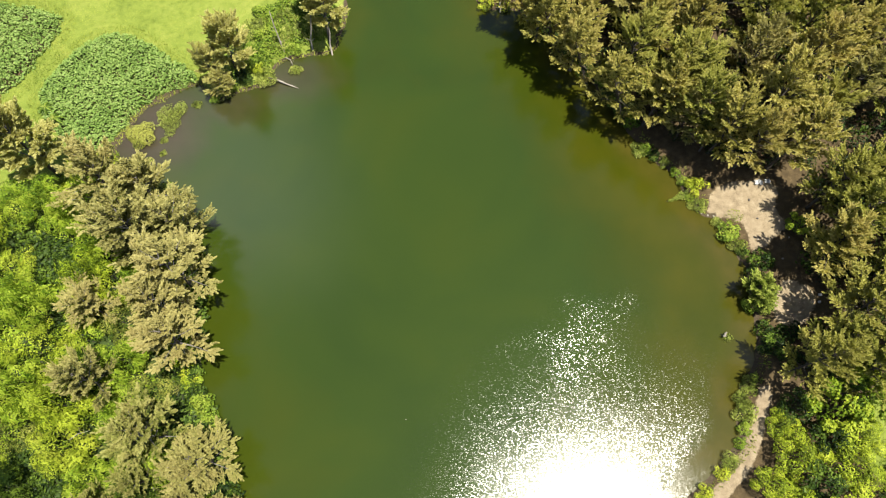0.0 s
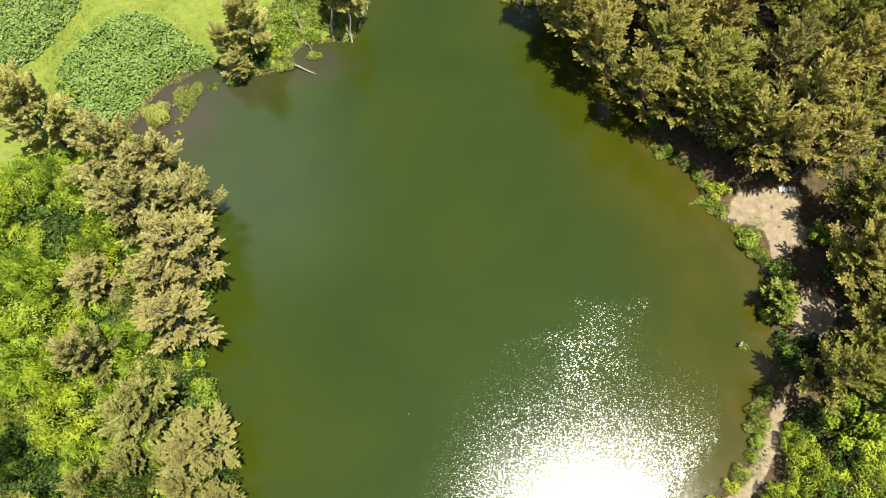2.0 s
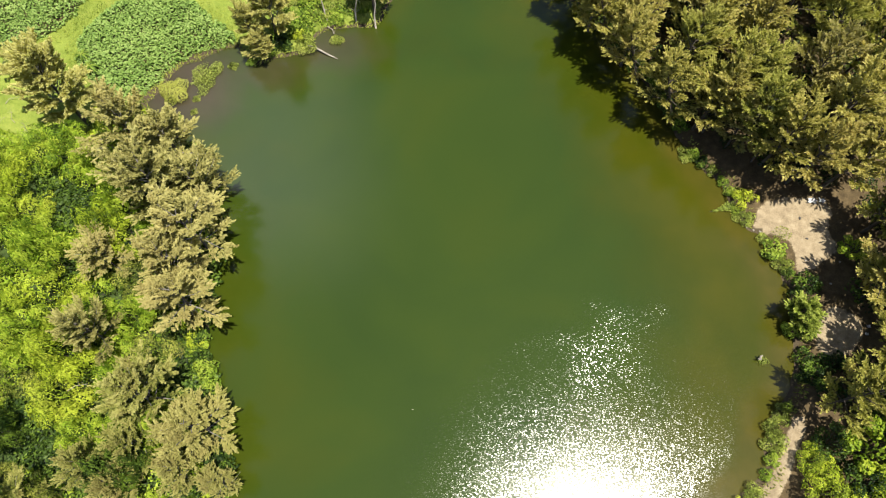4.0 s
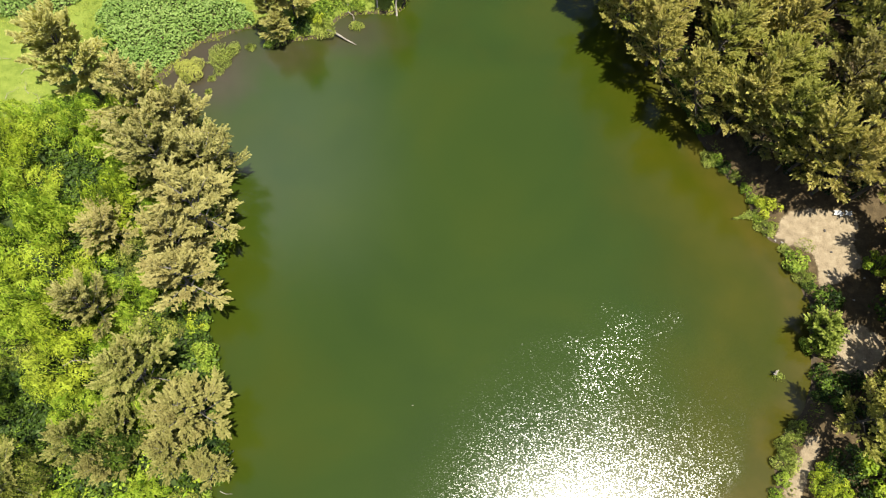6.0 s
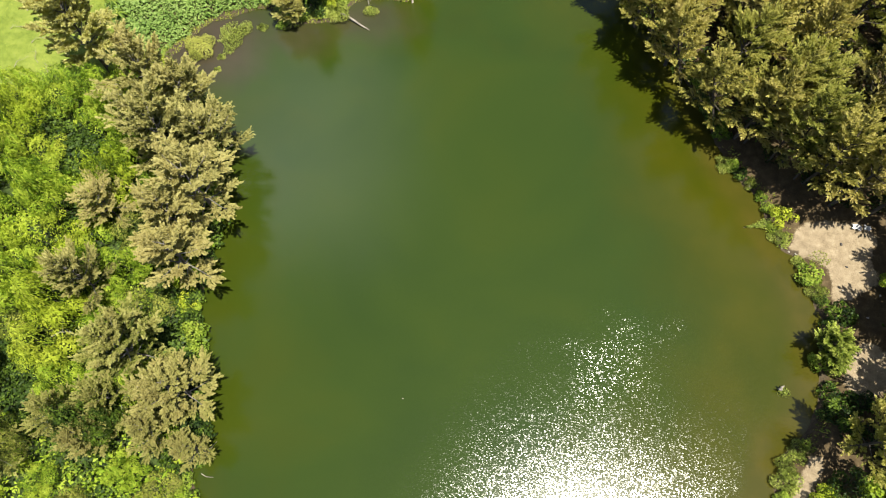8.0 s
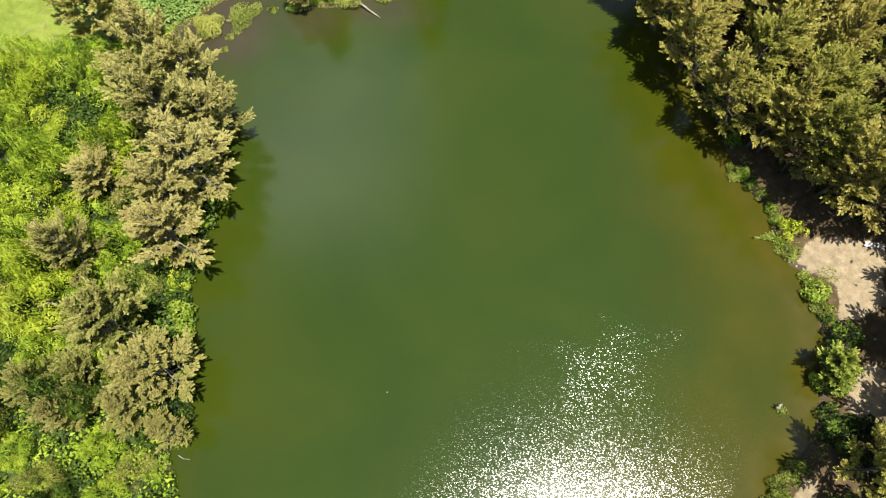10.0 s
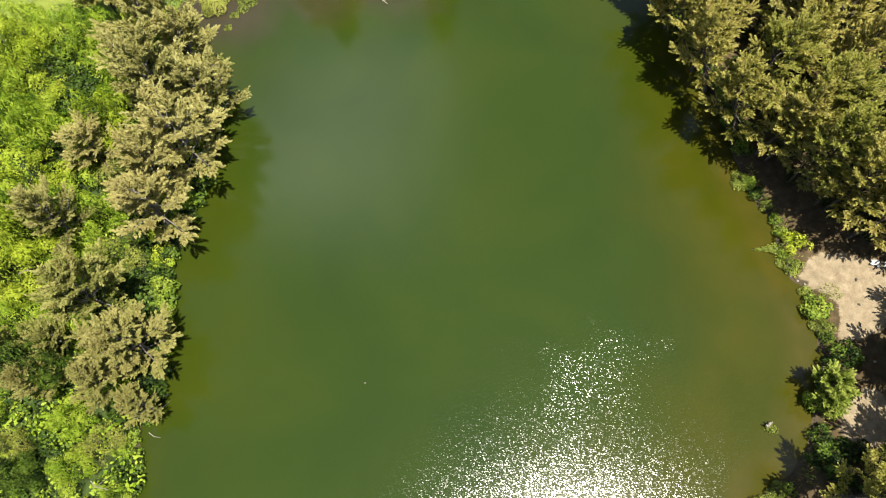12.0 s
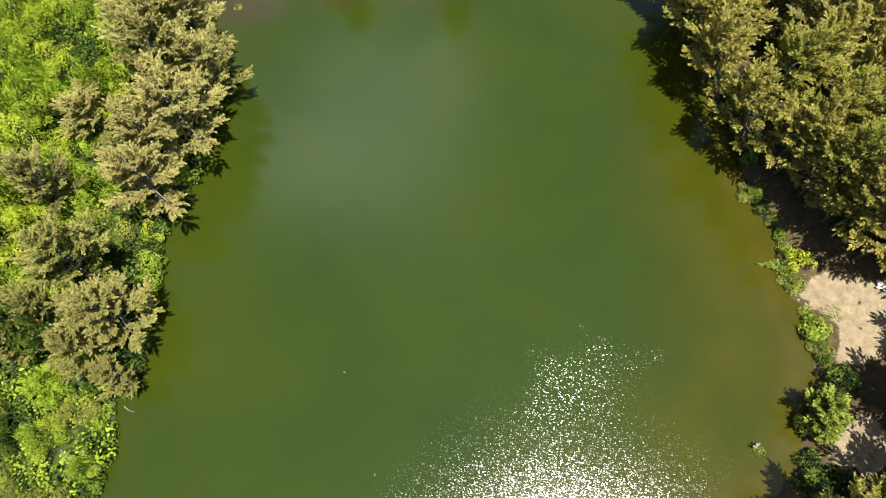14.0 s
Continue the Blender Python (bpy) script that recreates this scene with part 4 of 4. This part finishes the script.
# -- taro beds on the lawn
def taro_bed(seed, outline, count, label, scale=1.0, material=M_TARO):
    """Broad heart-shaped leaves on short stalks, closely packed over a low mound."""
    rng = np.random.default_rng(seed)
    line = rounded(outline)
    lo, hi = line.min(0), line.max(0)
    xy = rng.uniform(lo, hi, (count, 2))
    d = inside_distance(xy, line)
    keep = d > 0.35 * wobble(xy, 1.7) + 0.1
    xy, d = xy[keep], d[keep]
    n = len(xy)
    z = np.maximum(ground_height(xy), -0.1) + smooth(d, -0.2, 1.4) * (0.55 * scale + 0.08 * wobble(xy, 1.1, 4.0)) + rng.uniform(-0.28, 0.22, n) + 0.15
    a = rng.uniform(0, 6.28, n)
    size = scale * rng.uniform(0.10, 0.185, n)[:, None]
    tilt = rng.uniform(0.15, 0.95, n)
    go = np.column_stack([np.cos(a) * np.cos(tilt), np.sin(a) * np.cos(tilt), -np.sin(tilt)])
    side = np.column_stack([-np.sin(a), np.cos(a), np.zeros(n)])
    nrm = np.cross(go, side)
    p = np.column_stack([xy, z])
    shape = [(-0.45, 0.55, 0.02), (0.15, 0.62, 0.07), (0.75, 0.30, 0.02), (1.15, 0.0, -0.10), (0.75, -0.30, 0.02), (0.15, -0.62, 0.07), (-0.45, -0.55, 0.02), (-0.1, 0.0, -0.04)]
    v = np.stack([p + size * (go * u + side * w + nrm * q) for u, w, q in shape], 1).reshape(-1, 3)
    base = (np.arange(n) * 8)[:, None, None]
    f = (base + np.array([(7, 0, 1, 2), (7, 2, 3, 4), (7, 4, 5, 6)])[None]).reshape(-1, 4)
    tone = np.repeat(0.42 + 0.10 * wobble(xy, 0.6, 2.0) + rng.normal(size=n) * 0.15, 8)
    stalk = np.stack([p - (0.02, 0, 0.5), p + (0.02, 0, -0.5), p + (0.012, 0, 0), p - (0.012, 0, 0)], 1).reshape(-1, 3)
    f = np.vstack([f, np.arange(n * 4).reshape(-1, 4) + len(v)])
    me = mesh_of("taro_bed", np.vstack([v, stalk]), f, material, np.concatenate([tone, np.full(n * 4, 0.1)]))
    return tagged(new("taro_bed", me), label, "plants", kind="stuff")


taro_bed(1, TARO_MAIN, 23000, "dense bed of broad green taro leaves on the lawn")
taro_bed(2, TARO_SIDE, 15000, "dense bed of broad green taro leaves on the lawn")
HERBS = [(-21.6, 43.4), (-21.4, 46.6), (-20.2, 51.8), (-14.0, 54.6), (-12.4, 50.6), (-13.4, 47.6), (-16.0, 46.4), (-18.2, 45.2), (-19.8, 43.4)]
taro_bed(5, HERBS, 7500, "thick patch of leafy green herbs between the trees", 0.9, M_SHORE)
REEDS = [(-30.8, 37.4), (-29.4, 38.5), (-27.9, 39.2), (-27.5, 38.0), (-28.0, 36.2), (-28.6, 34.7), (-29.6, 35.2), (-30.4, 36.2)]
taro_bed(3, REEDS, 3200, "low pale green marsh plants standing in the muddy shallows", 0.46, M_REED)


# -- grass
def grass(seed, fits, count, box, tall, label, name="grass"):
    rng = np.random.default_rng(seed)
    xy = rng.uniform((box[0], box[1]), (box[2], box[3]), (count, 2))
    xy = xy[fits(xy)]
    n = len(xy)
    a, h = rng.uniform(0, 6.28, n), tall * rng.uniform(0.5, 1.4, n)
    lean = np.column_stack([np.cos(a), np.sin(a), np.zeros(n)]) * (h * rng.uniform(0.6, 1.3, n))[:, None]
    side = np.column_stack([-np.sin(a), np.cos(a), np.zeros(n)]) * (0.03 + 0.16 * h)[:, None]
    p = np.column_stack([xy, ground_height(xy) - 0.01])
    up = np.column_stack([np.zeros(n), np.zeros(n), h])
    v = np.stack([p - side * 0.6, p + side * 0.6, p + lean * 0.5 + up * 0.8 + side * 0.45, p + lean + up * 0.75], 1).reshape(-1, 3)
    tone = np.repeat(0.5 + 0.3 * wobble(xy, 0.35, 5.0) + 0.2 * wobble(xy, 1.3, 1.0) + rng.normal(size=n) * 0.12, 4)
    return tagged(new(name, mesh_of(name, v, np.arange(4 * n).reshape(-1, 4), M_GRASS, tone)), label, "grass", kind="stuff")


def lawn_fits(p):
    return (land(p) > 0.8) & (p[:, 1] > 26.5 - 0.55 * np.maximum(0, -33 - p[:, 0])) & (inside_distance(p, rounded(TARO_MAIN)) < 0.2) & (inside_distance(p, rounded(TARO_SIDE)) < 0.2) & (p[:, 0] < -10)


grass(4, lawn_fits, 70000, (-56, 18, -10, 58), 0.07, "bright green rough grass of the lawn")
def strip_fits(p):
    main, side = inside_distance(p, rounded(TARO_MAIN)), inside_distance(p, rounded(TARO_SIDE))
    return (np.maximum(main, side) > -1.3) & (np.maximum(main, side) < 0.3) & (land(p) > 1.0)


grass(11, strip_fits, 34000, (-56, 31, -26, 53), 0.12, "taller rough grass along the edges of the taro beds")
grass(12, lambda p: np.hypot((p[:, 0] - 28.7) / 0.9, (p[:, 1] - 26.5) / 0.7) < 1, 1500, (27, 25, 31, 28), 0.10, "short yellow-green grass creeping over the sand")
grass(6, lambda p: inside_distance(p, rounded(LAWN_EAST)) > 0, 5000, (35, 0, 46, 12), 0.14, "bright green grass of a small clearing")
grass(9, lambda p: (land(p) > 0.25) & (land(p) < 1.1) & (p[:, 1] < 36) & (p[:, 0] > 18) & (inside_distance(p, rounded(BEACH)) < -0.1), 14000, (18, 0, 31, 36), 0.2, "tufts of grass along the sandy bank", "bank_grass")

grass(10, lambda p: (land(p) > -0.15) & (land(p) < 0.9) & (p[:, 0] < -10) & (p[:, 1] > 28), 26000, (-38, 28, -10, 52), 0.22, "tufts of sedge along the muddy bank", "sedge")


# -- single things
def stick(name, points, radii, label, category, material=M_PALE, sides=6, twigs=0, seed=1):
    """A pole, log or branch, with side twigs."""
    rng = np.random.default_rng(seed)
    root = empty(name, label, category)
    pts = np.array(points, float)
    foot = pts[0].copy()
    root.location = foot
    v, f = tubes([(pts - foot, radii)], sides)
    stem = child("stem", mesh_of("stem", v, f, material, shade=True), root)
    for _ in range(twigs):
        q = rng.uniform(0.25, 0.95) * (len(pts) - 1)
        i = min(int(q), len(pts) - 2)
        p = pts[i] + (pts[i + 1] - pts[i]) * (q - i) - foot
        w = unit(unit(pts[i + 1] - pts[i]) + rng.normal(size=3) * 0.9 + (0, 0, 0.3))
        ln = rng.uniform(0.25, 0.9)
        run = [p, p + w * ln * 0.5 + rng.normal(size=3) * 0.04, p + w * ln + (0, 0, -0.05)]
        v, f = tubes([(run, [radii[-1] * 0.8, radii[-1] * 0.6, radii[-1] * 0.25])], 4)
        child("twig", mesh_of("twig", v, f, material), stem)
    return root


stick("fallen_log", [(-19.4, 42.2, 0.45), (-18.2, 41.9, 0.30), (-17.2, 41.5, 0.16), (-16.0, 41.1, 0.03)], [0.12, 0.11, 0.09, 0.05], "bleached fallen log sloping into the shallow water", "log", twigs=3, seed=3)
stick("fallen_branch", [(-17.8, 45.0, 0.3), (-17.2, 44.7, 0.25), (-16.9, 44.0, 0.15)], [0.06, 0.05, 0.03], "thin dead branch lying on the muddy bank", "branch", twigs=2, seed=4)
stick("dead_pole_tree", [(-18.0, 45.8, 0.2), (-18.3, 46.3, 1.6), (-18.6, 46.9, 3.2), (-18.8, 47.5, 4.6)], [0.09, 0.08, 0.06, 0.03], "slender bare grey dead tree leaning over bushes", "tree", twigs=5, seed=5)
stick("dead_pole_tree", [(-14.9, 46.1, -0.1), (-14.9, 46.4, 1.5), (-14.6, 46.7, 3.0), (-14.4, 47.2, 4.6)], [0.10, 0.085, 0.07, 0.04], "slender bare grey tree trunk at the water's edge", "tree", twigs=4, seed=6)
stick("dead_pole_tree", [(-12.7, 45.7, -0.1), (-12.8, 46.1, 1.4), (-12.6, 46.4, 2.8), (-12.8, 46.9, 4.4)], [0.11, 0.09, 0.07, 0.04], "slender bare grey tree trunk at the water's edge", "tree", twigs=4, seed=7)
stick("dead_stump", [(6.1, 52.2, -0.2), (6.0, 52.4, 0.6), (6.0, 52.6, 1.6)], [0.13, 0.10, 0.07], "pale broken tree stump in the water by a bush", "stump", twigs=2, seed=8)
stick("water_twig", [(-16.2, -2.6, 0.0), (-15.7, -2.7, 0.12), (-15.2, -2.6, 0.05)], [0.03, 0.025, 0.015], "thin pale twig poking out of the water", "twig", seed=9)
stick("water_twig", [(-16.6, -1.2, 0.1), (-16.1, -0.6, 0.22), (-15.9, -0.1, 0.1)], [0.03, 0.025, 0.015], "thin pale twig poking out of the water", "twig", seed=10)
stick("bare_branch", [(-24.9, -1.6, 3.6), (-24.3, -1.5, 4.1), (-23.4, -1.3, 4.3)], [0.034, 0.026, 0.012], "bleached bare branch sticking out of the thicket", "branch", twigs=9, seed=11)
stick("bare_branch", [(-17.2, -6.6, 2.2), (-16.4, -6.7, 2.8), (-15.4, -6.5, 3.0)], [0.032, 0.024, 0.012], "bleached bare branch sticking out of the thicket", "branch", twigs=9, seed=12)
stick("bare_branch", [(-29.8, 4.0, 3.4), (-28.8, 4.4, 4.2), (-27.9, 4.6, 4.4)], [0.032, 0.024, 0.012], "bleached bare branch sticking out of the thicket", "branch", twigs=5, seed=13)
for k, (x, y, a, ln) in enumerate([(-47.4, 30.6, 0.7, 3.0), (-45.6, 28.6, 2.2, 2.4), (-43.4, 27.6, 2.6, 3.6), (-49.8, 34.2, 1.4, 2.2), (-46.4, 33.0, 0.2, 1.6), (-48.6, 36.4, 2.8, 2.6), (-44.2, 31.4, 1.9, 1.8), (-50.4, 31.8, 0.4, 2.0), (-47.6, 27.6, 1.1, 2.6)]):
    z = gz(x, y)
    u, w, ln = math.cos(a), math.sin(a), 0.65 * ln
    stick("dead_branch", [(x, y, z + 0.06), (x + ln * (0.3 * u - 0.10 * w), y + ln * (0.3 * w + 0.10 * u), z + 0.26), (x + ln * (0.65 * u + 0.06 * w), y + ln * (0.65 * w - 0.06 * u), z + 0.30), (x + ln * u, y + ln * w, z + 0.12)], [0.028, 0.020, 0.012, 0.005], "grey dead branch lying on the meadow", "branch", M_PALE, twigs=14, seed=20 + k)


def leafy_branch(seed, start, end, label):
    """A fallen branch with its leaves, trailing in the water."""
    rng = np.random.default_rng(seed)
    root = empty("fallen_leafy_branch", label, "branch")
    root.location = start
    a, b = np.zeros(3), np.array(end, float) - np.array(start, float)
    s = np.linspace(0, 1, 5)[:, None]
    v, f = tubes([(a + (b - a) * s + np.array([0, 0, 0.15]) * s * (1 - s), 0.05 * (1 - 0.7 * s[:, 0]))], 5)
    child("stem", mesh_of("stem", v, f, M_PALE), root)
    n = 420
    q = rng.uniform(0, 1, n) ** 1.4
    across = unit(np.cross(b, (0, 0, 1.0)))
    p = a + (b - a) * q[:, None] * 0.92 + across * (rng.normal(size=n) * 0.26 * (1.05 - q))[:, None] + np.array([0, 0, 1.0]) * (np.abs(rng.normal(size=n)) * 0.14)[:, None]
    v, f = leaves(rng, p, np.tile((0, 0, 1.0), (n, 1)), 0.16)
    child("foliage", mesh_of("foliage", v, f, M_REED, np.repeat(0.6 + 0.15 * rng.normal(size=n), 4)), root)
    return root


leafy_branch(3, (24.6, 28.9, 0.25), (22.3, 28.1, 0.02), "fallen yellow-green leafy branch trailing in the water")


def boulder(name, x, y, size, label, material, seed, category="rock", z=None):
    rng = np.random.default_rng(seed)
    bm = bmesh.new()
    bmesh.ops.create_icosphere(bm, subdivisions=2, radius=1.0)
    for vert in bm.verts:
        c = vert.co
        k = 1 + 0.22 * math.sin(3.1 * c.x + seed) * math.cos(2.7 * c.y - seed) + 0.12 * math.sin(5 * c.z + 4 * c.x + 2 * seed)
        vert.co = Vector((c.x * size[0] * k, c.y * size[1] * k, c.z * size[2] * k))
    me = bpy.data.meshes.new(name)
    bm.to_mesh(me)
    bm.free()
    me.materials.append(material)
    ob = tagged(new(name, me), label, category)
    ob.location = (x, y, (gz(x, y) if z is None else z) + 0.25 * size[2])
    ob.rotation_euler = (0, 0, rng.uniform(0, 6))
    return ob


M_STONE = bark("pale_stone", (0.150, 0.135, 0.115), (0.260, 0.240, 0.210), 9.0)
M_DARKSTONE = bark("dark_stone", (0.0300, 0.0250, 0.0225), (0.0800, 0.0700, 0.0600), 9.0)
for k, (x, y, s) in enumerate([(25.7, 26.9, 0.15), (26.3, 26.7, 0.18), (27.1, 26.0, 0.14), (26.9, 26.6, 0.22), (24.0, 2.2, 0.2), (24.6, 3.6, 0.16), (22.6, 32.4, 0.22), (29.0, 22.6, 0.13), (32.6, 22.0, 0.2), (30.6, 24.0, 0.16), (33.6, 24.2, 0.17)]):
    s *= 0.6
    boulder("stone", x, y, (s, s * 0.8, s * 0.6), "small pale stone on the sandy bank", M_STONE, 30 + k)
boulder("stone", 30.4, 28.2, (0.15, 0.10, 0.09), "small dark stone lying on the sand", M_DARKSTONE, 50)
boulder("stone", 30.9, 26.2, (0.13, 0.10, 0.08), "small dark stone lying on the sand", M_DARKSTONE, 51)


def old_stump(x, y):
    """A rotten snag in the water: forked pale wood with grass growing on it."""
    root = empty("snag", "bleached forked snag with grass tuft standing in the water", "stump")
    root.location = (x, y, 0)
    rng = np.random.default_rng(5)
    for run, rad in (([(0, 0, -0.5), (0, 0, 0.25), (-0.12, 0.15, 0.65)], [0.16, 0.13, 0.06]), ([(0.02, 0.02, 0.1), (-0.2, -0.12, 0.45), (-0.34, -0.1, 0.62)], [0.09, 0.07, 0.03]), ([(0, 0.02, 0.2), (0.12, 0.28, 0.5)], [0.07, 0.04])):
        v, f = tubes([(run, rad)], 7)
        child("prong", mesh_of("prong", v, f, M_PALE, shade=True), root)
    n = 150
    p = np.column_stack([rng.normal(size=n) * 0.24 + 0.28, rng.normal(size=n) * 0.18 - 0.14, np.abs(rng.normal(size=n)) * 0.16 + 0.03])
    v, f = leaves(rng, p, np.tile((0, 0, 1.0), (n, 1)), 0.22, 0.22, 0.7)
    tagged(child("grass_tuft", mesh_of("grass_tuft", v, f, M_REED, np.repeat(0.55 + 0.2 * rng.normal(size=n), 4)), root, "yellow-green grass"), kind="stuff")
    return root


old_stump(26.0, 14.4)


def crumpled_sheet(x, y, w, d, label, seed):
    """A crumpled white plastic sheet lying on the ground."""
    n = Nodes("white_plastic")
    f = n.noise(5.0, 3.0)
    n.link(n.ramp(f, [(0.3, (0.275, 0.280, 0.290)), (0.6, (0.410, 0.415, 0.425))]), n.bsdf.inputs["Base Color"])
    n.bsdf.inputs["Roughness"].default_value = 0.45
    rng = np.random.default_rng(seed)
    k = 15
    u, v = np.meshgrid(np.linspace(-0.5, 0.5, k), np.linspace(-0.5, 0.5, k))
    edge = 1 + 0.18 * np.sin(5 * np.arctan2(v, u) + seed)
    pts = np.stack([u * w * edge, v * d * edge, 0.06 + 0.10 * np.abs(np.sin(7 * u + 5 * v + seed)) + 0.08 * np.abs(np.sin(9 * v - 6 * u)) + 0.05 * rng.random((k, k))], -1).reshape(-1, 3)
    low = pts.copy()
    low[:, 2] -= 0.015
    q = np.arange(k * k).reshape(k, k)
    f1 = np.stack([q[:-1, :-1], q[:-1, 1:], q[1:, 1:], q[1:, :-1]], -1).reshape(-1, 4)
    ob = tagged(new("plastic_sheet", mesh_of("plastic_sheet", np.vstack([pts, low]), np.vstack([f1, f1[:, ::-1] + k * k]), n.mat)), label, "sheet")
    ob.location = (x, y, gz(x, y))
    return ob


crumpled_sheet(31.6, 30.1, 0.75, 0.5, "crumpled white plastic sheet under the tree edge", 1)
crumpled_sheet(32.5, 30.2, 0.5, 0.4, "small crumpled white plastic sheet on the sand", 2)
crumpled_sheet(35.2, 18.3, 0.32, 0.24, "small crumpled white plastic sheet in the shade", 3)
crumpled_sheet(35.0, 17.6, 0.26, 0.2, "small crumpled white plastic sheet in the shade", 4)


def banana(x, y, seed):
    """A clump of long arching leaves."""
    rng = np.random.default_rng(seed)
    root = empty("banana_plant", "young banana plant with long arching green leaves", "plant")
    root.location = (x, y, gz(x, y))
    v, f = tubes([([(0, 0, -0.1), (0, 0, 0.6), (0.05, 0.03, 1.2)], [0.10, 0.09, 0.05])], 7)
    child("stem", mesh_of("stem", v, f, M_SHORE, np.full(len(v), 0.4), shade=True), root)
    for i in range(15):
        a = i * 2.4 + rng.uniform(-0.3, 0.3)
        ln = rng.uniform(0.6, 1.05)
        s = np.linspace(0, 1, 7)
        mid = np.column_stack([np.cos(a) * ln * s, np.sin(a) * ln * s, 1.0 + 0.9 * s - 1.2 * s ** 2])
        half = (0.10 * np.sin(np.pi * np.clip(s * 0.92 + 0.08, 0, 1)) ** 0.6)[:, None] * np.array([-math.sin(a), math.cos(a), 0.0])
        v = np.stack([mid - half - (0, 0, 0.03), mid, mid + half - (0, 0, 0.03)], 1).reshape(-1, 3)
        f = [(3 * j + c, 3 * j + c + 1, 3 * j + c + 4, 3 * j + c + 3) for j in range(6) for c in (0, 1)]
        leaf = child("leaf", mesh_of("leaf", v, f, M_SHORE, np.full(len(v), rng.uniform(0.0, 0.35))), root)
        v, f = tubes([(mid + (0, 0, 0.012), 0.016 * (1.1 - s))], 4)
        child("midrib", mesh_of("midrib", v, f, M_REED, np.full(len(v), 0.8)), leaf, "pale midrib")
    return root


banana(-41.4, 36.9, 1)
banana(-40.2, 35.6, 2)


def floating_leaf(x, y, size, turn):
    """A pale curled leaf adrift on the water."""
    s, w = np.linspace(-1, 1, 7), np.linspace(-1, 1, 3)
    grid = np.array([(size * u, size * 0.45 * v * (1 - u * u) ** 0.5, 0.012 + size * (0.22 * v * v + 0.16 * u * u)) for u in s for v in w])
    low = grid - (0, 0, 0.006)
    f = np.array([(3 * i + j, 3 * i + j + 1, 3 * i + j + 4, 3 * i + j + 3) for i in range(6) for j in range(2)])
    ob = tagged(new("floating_leaf", mesh_of("floating_leaf", np.vstack([grid, low]), np.vstack([f, f[:, ::-1] + len(grid)]), M_PALE_LEAF)), "pale dry curled leaf floating on the pond", "leaf", "leaves adrift on the pond")
    ob.location, ob.rotation_euler = (x, y, 0), (0, 0, turn)
    return ob


M_PALE_LEAF = bark("pale_dry_leaf", (0.09, 0.09, 0.06), (0.20, 0.19, 0.15), 30.0)
for x, y, size, turn in ((-2.95, 6.45, 0.09, 0.4), (2.43, 1.08, 0.09, 1.6), (5.26, 2.04, 0.11, 2.6)):
    floating_leaf(x, y, size, turn)
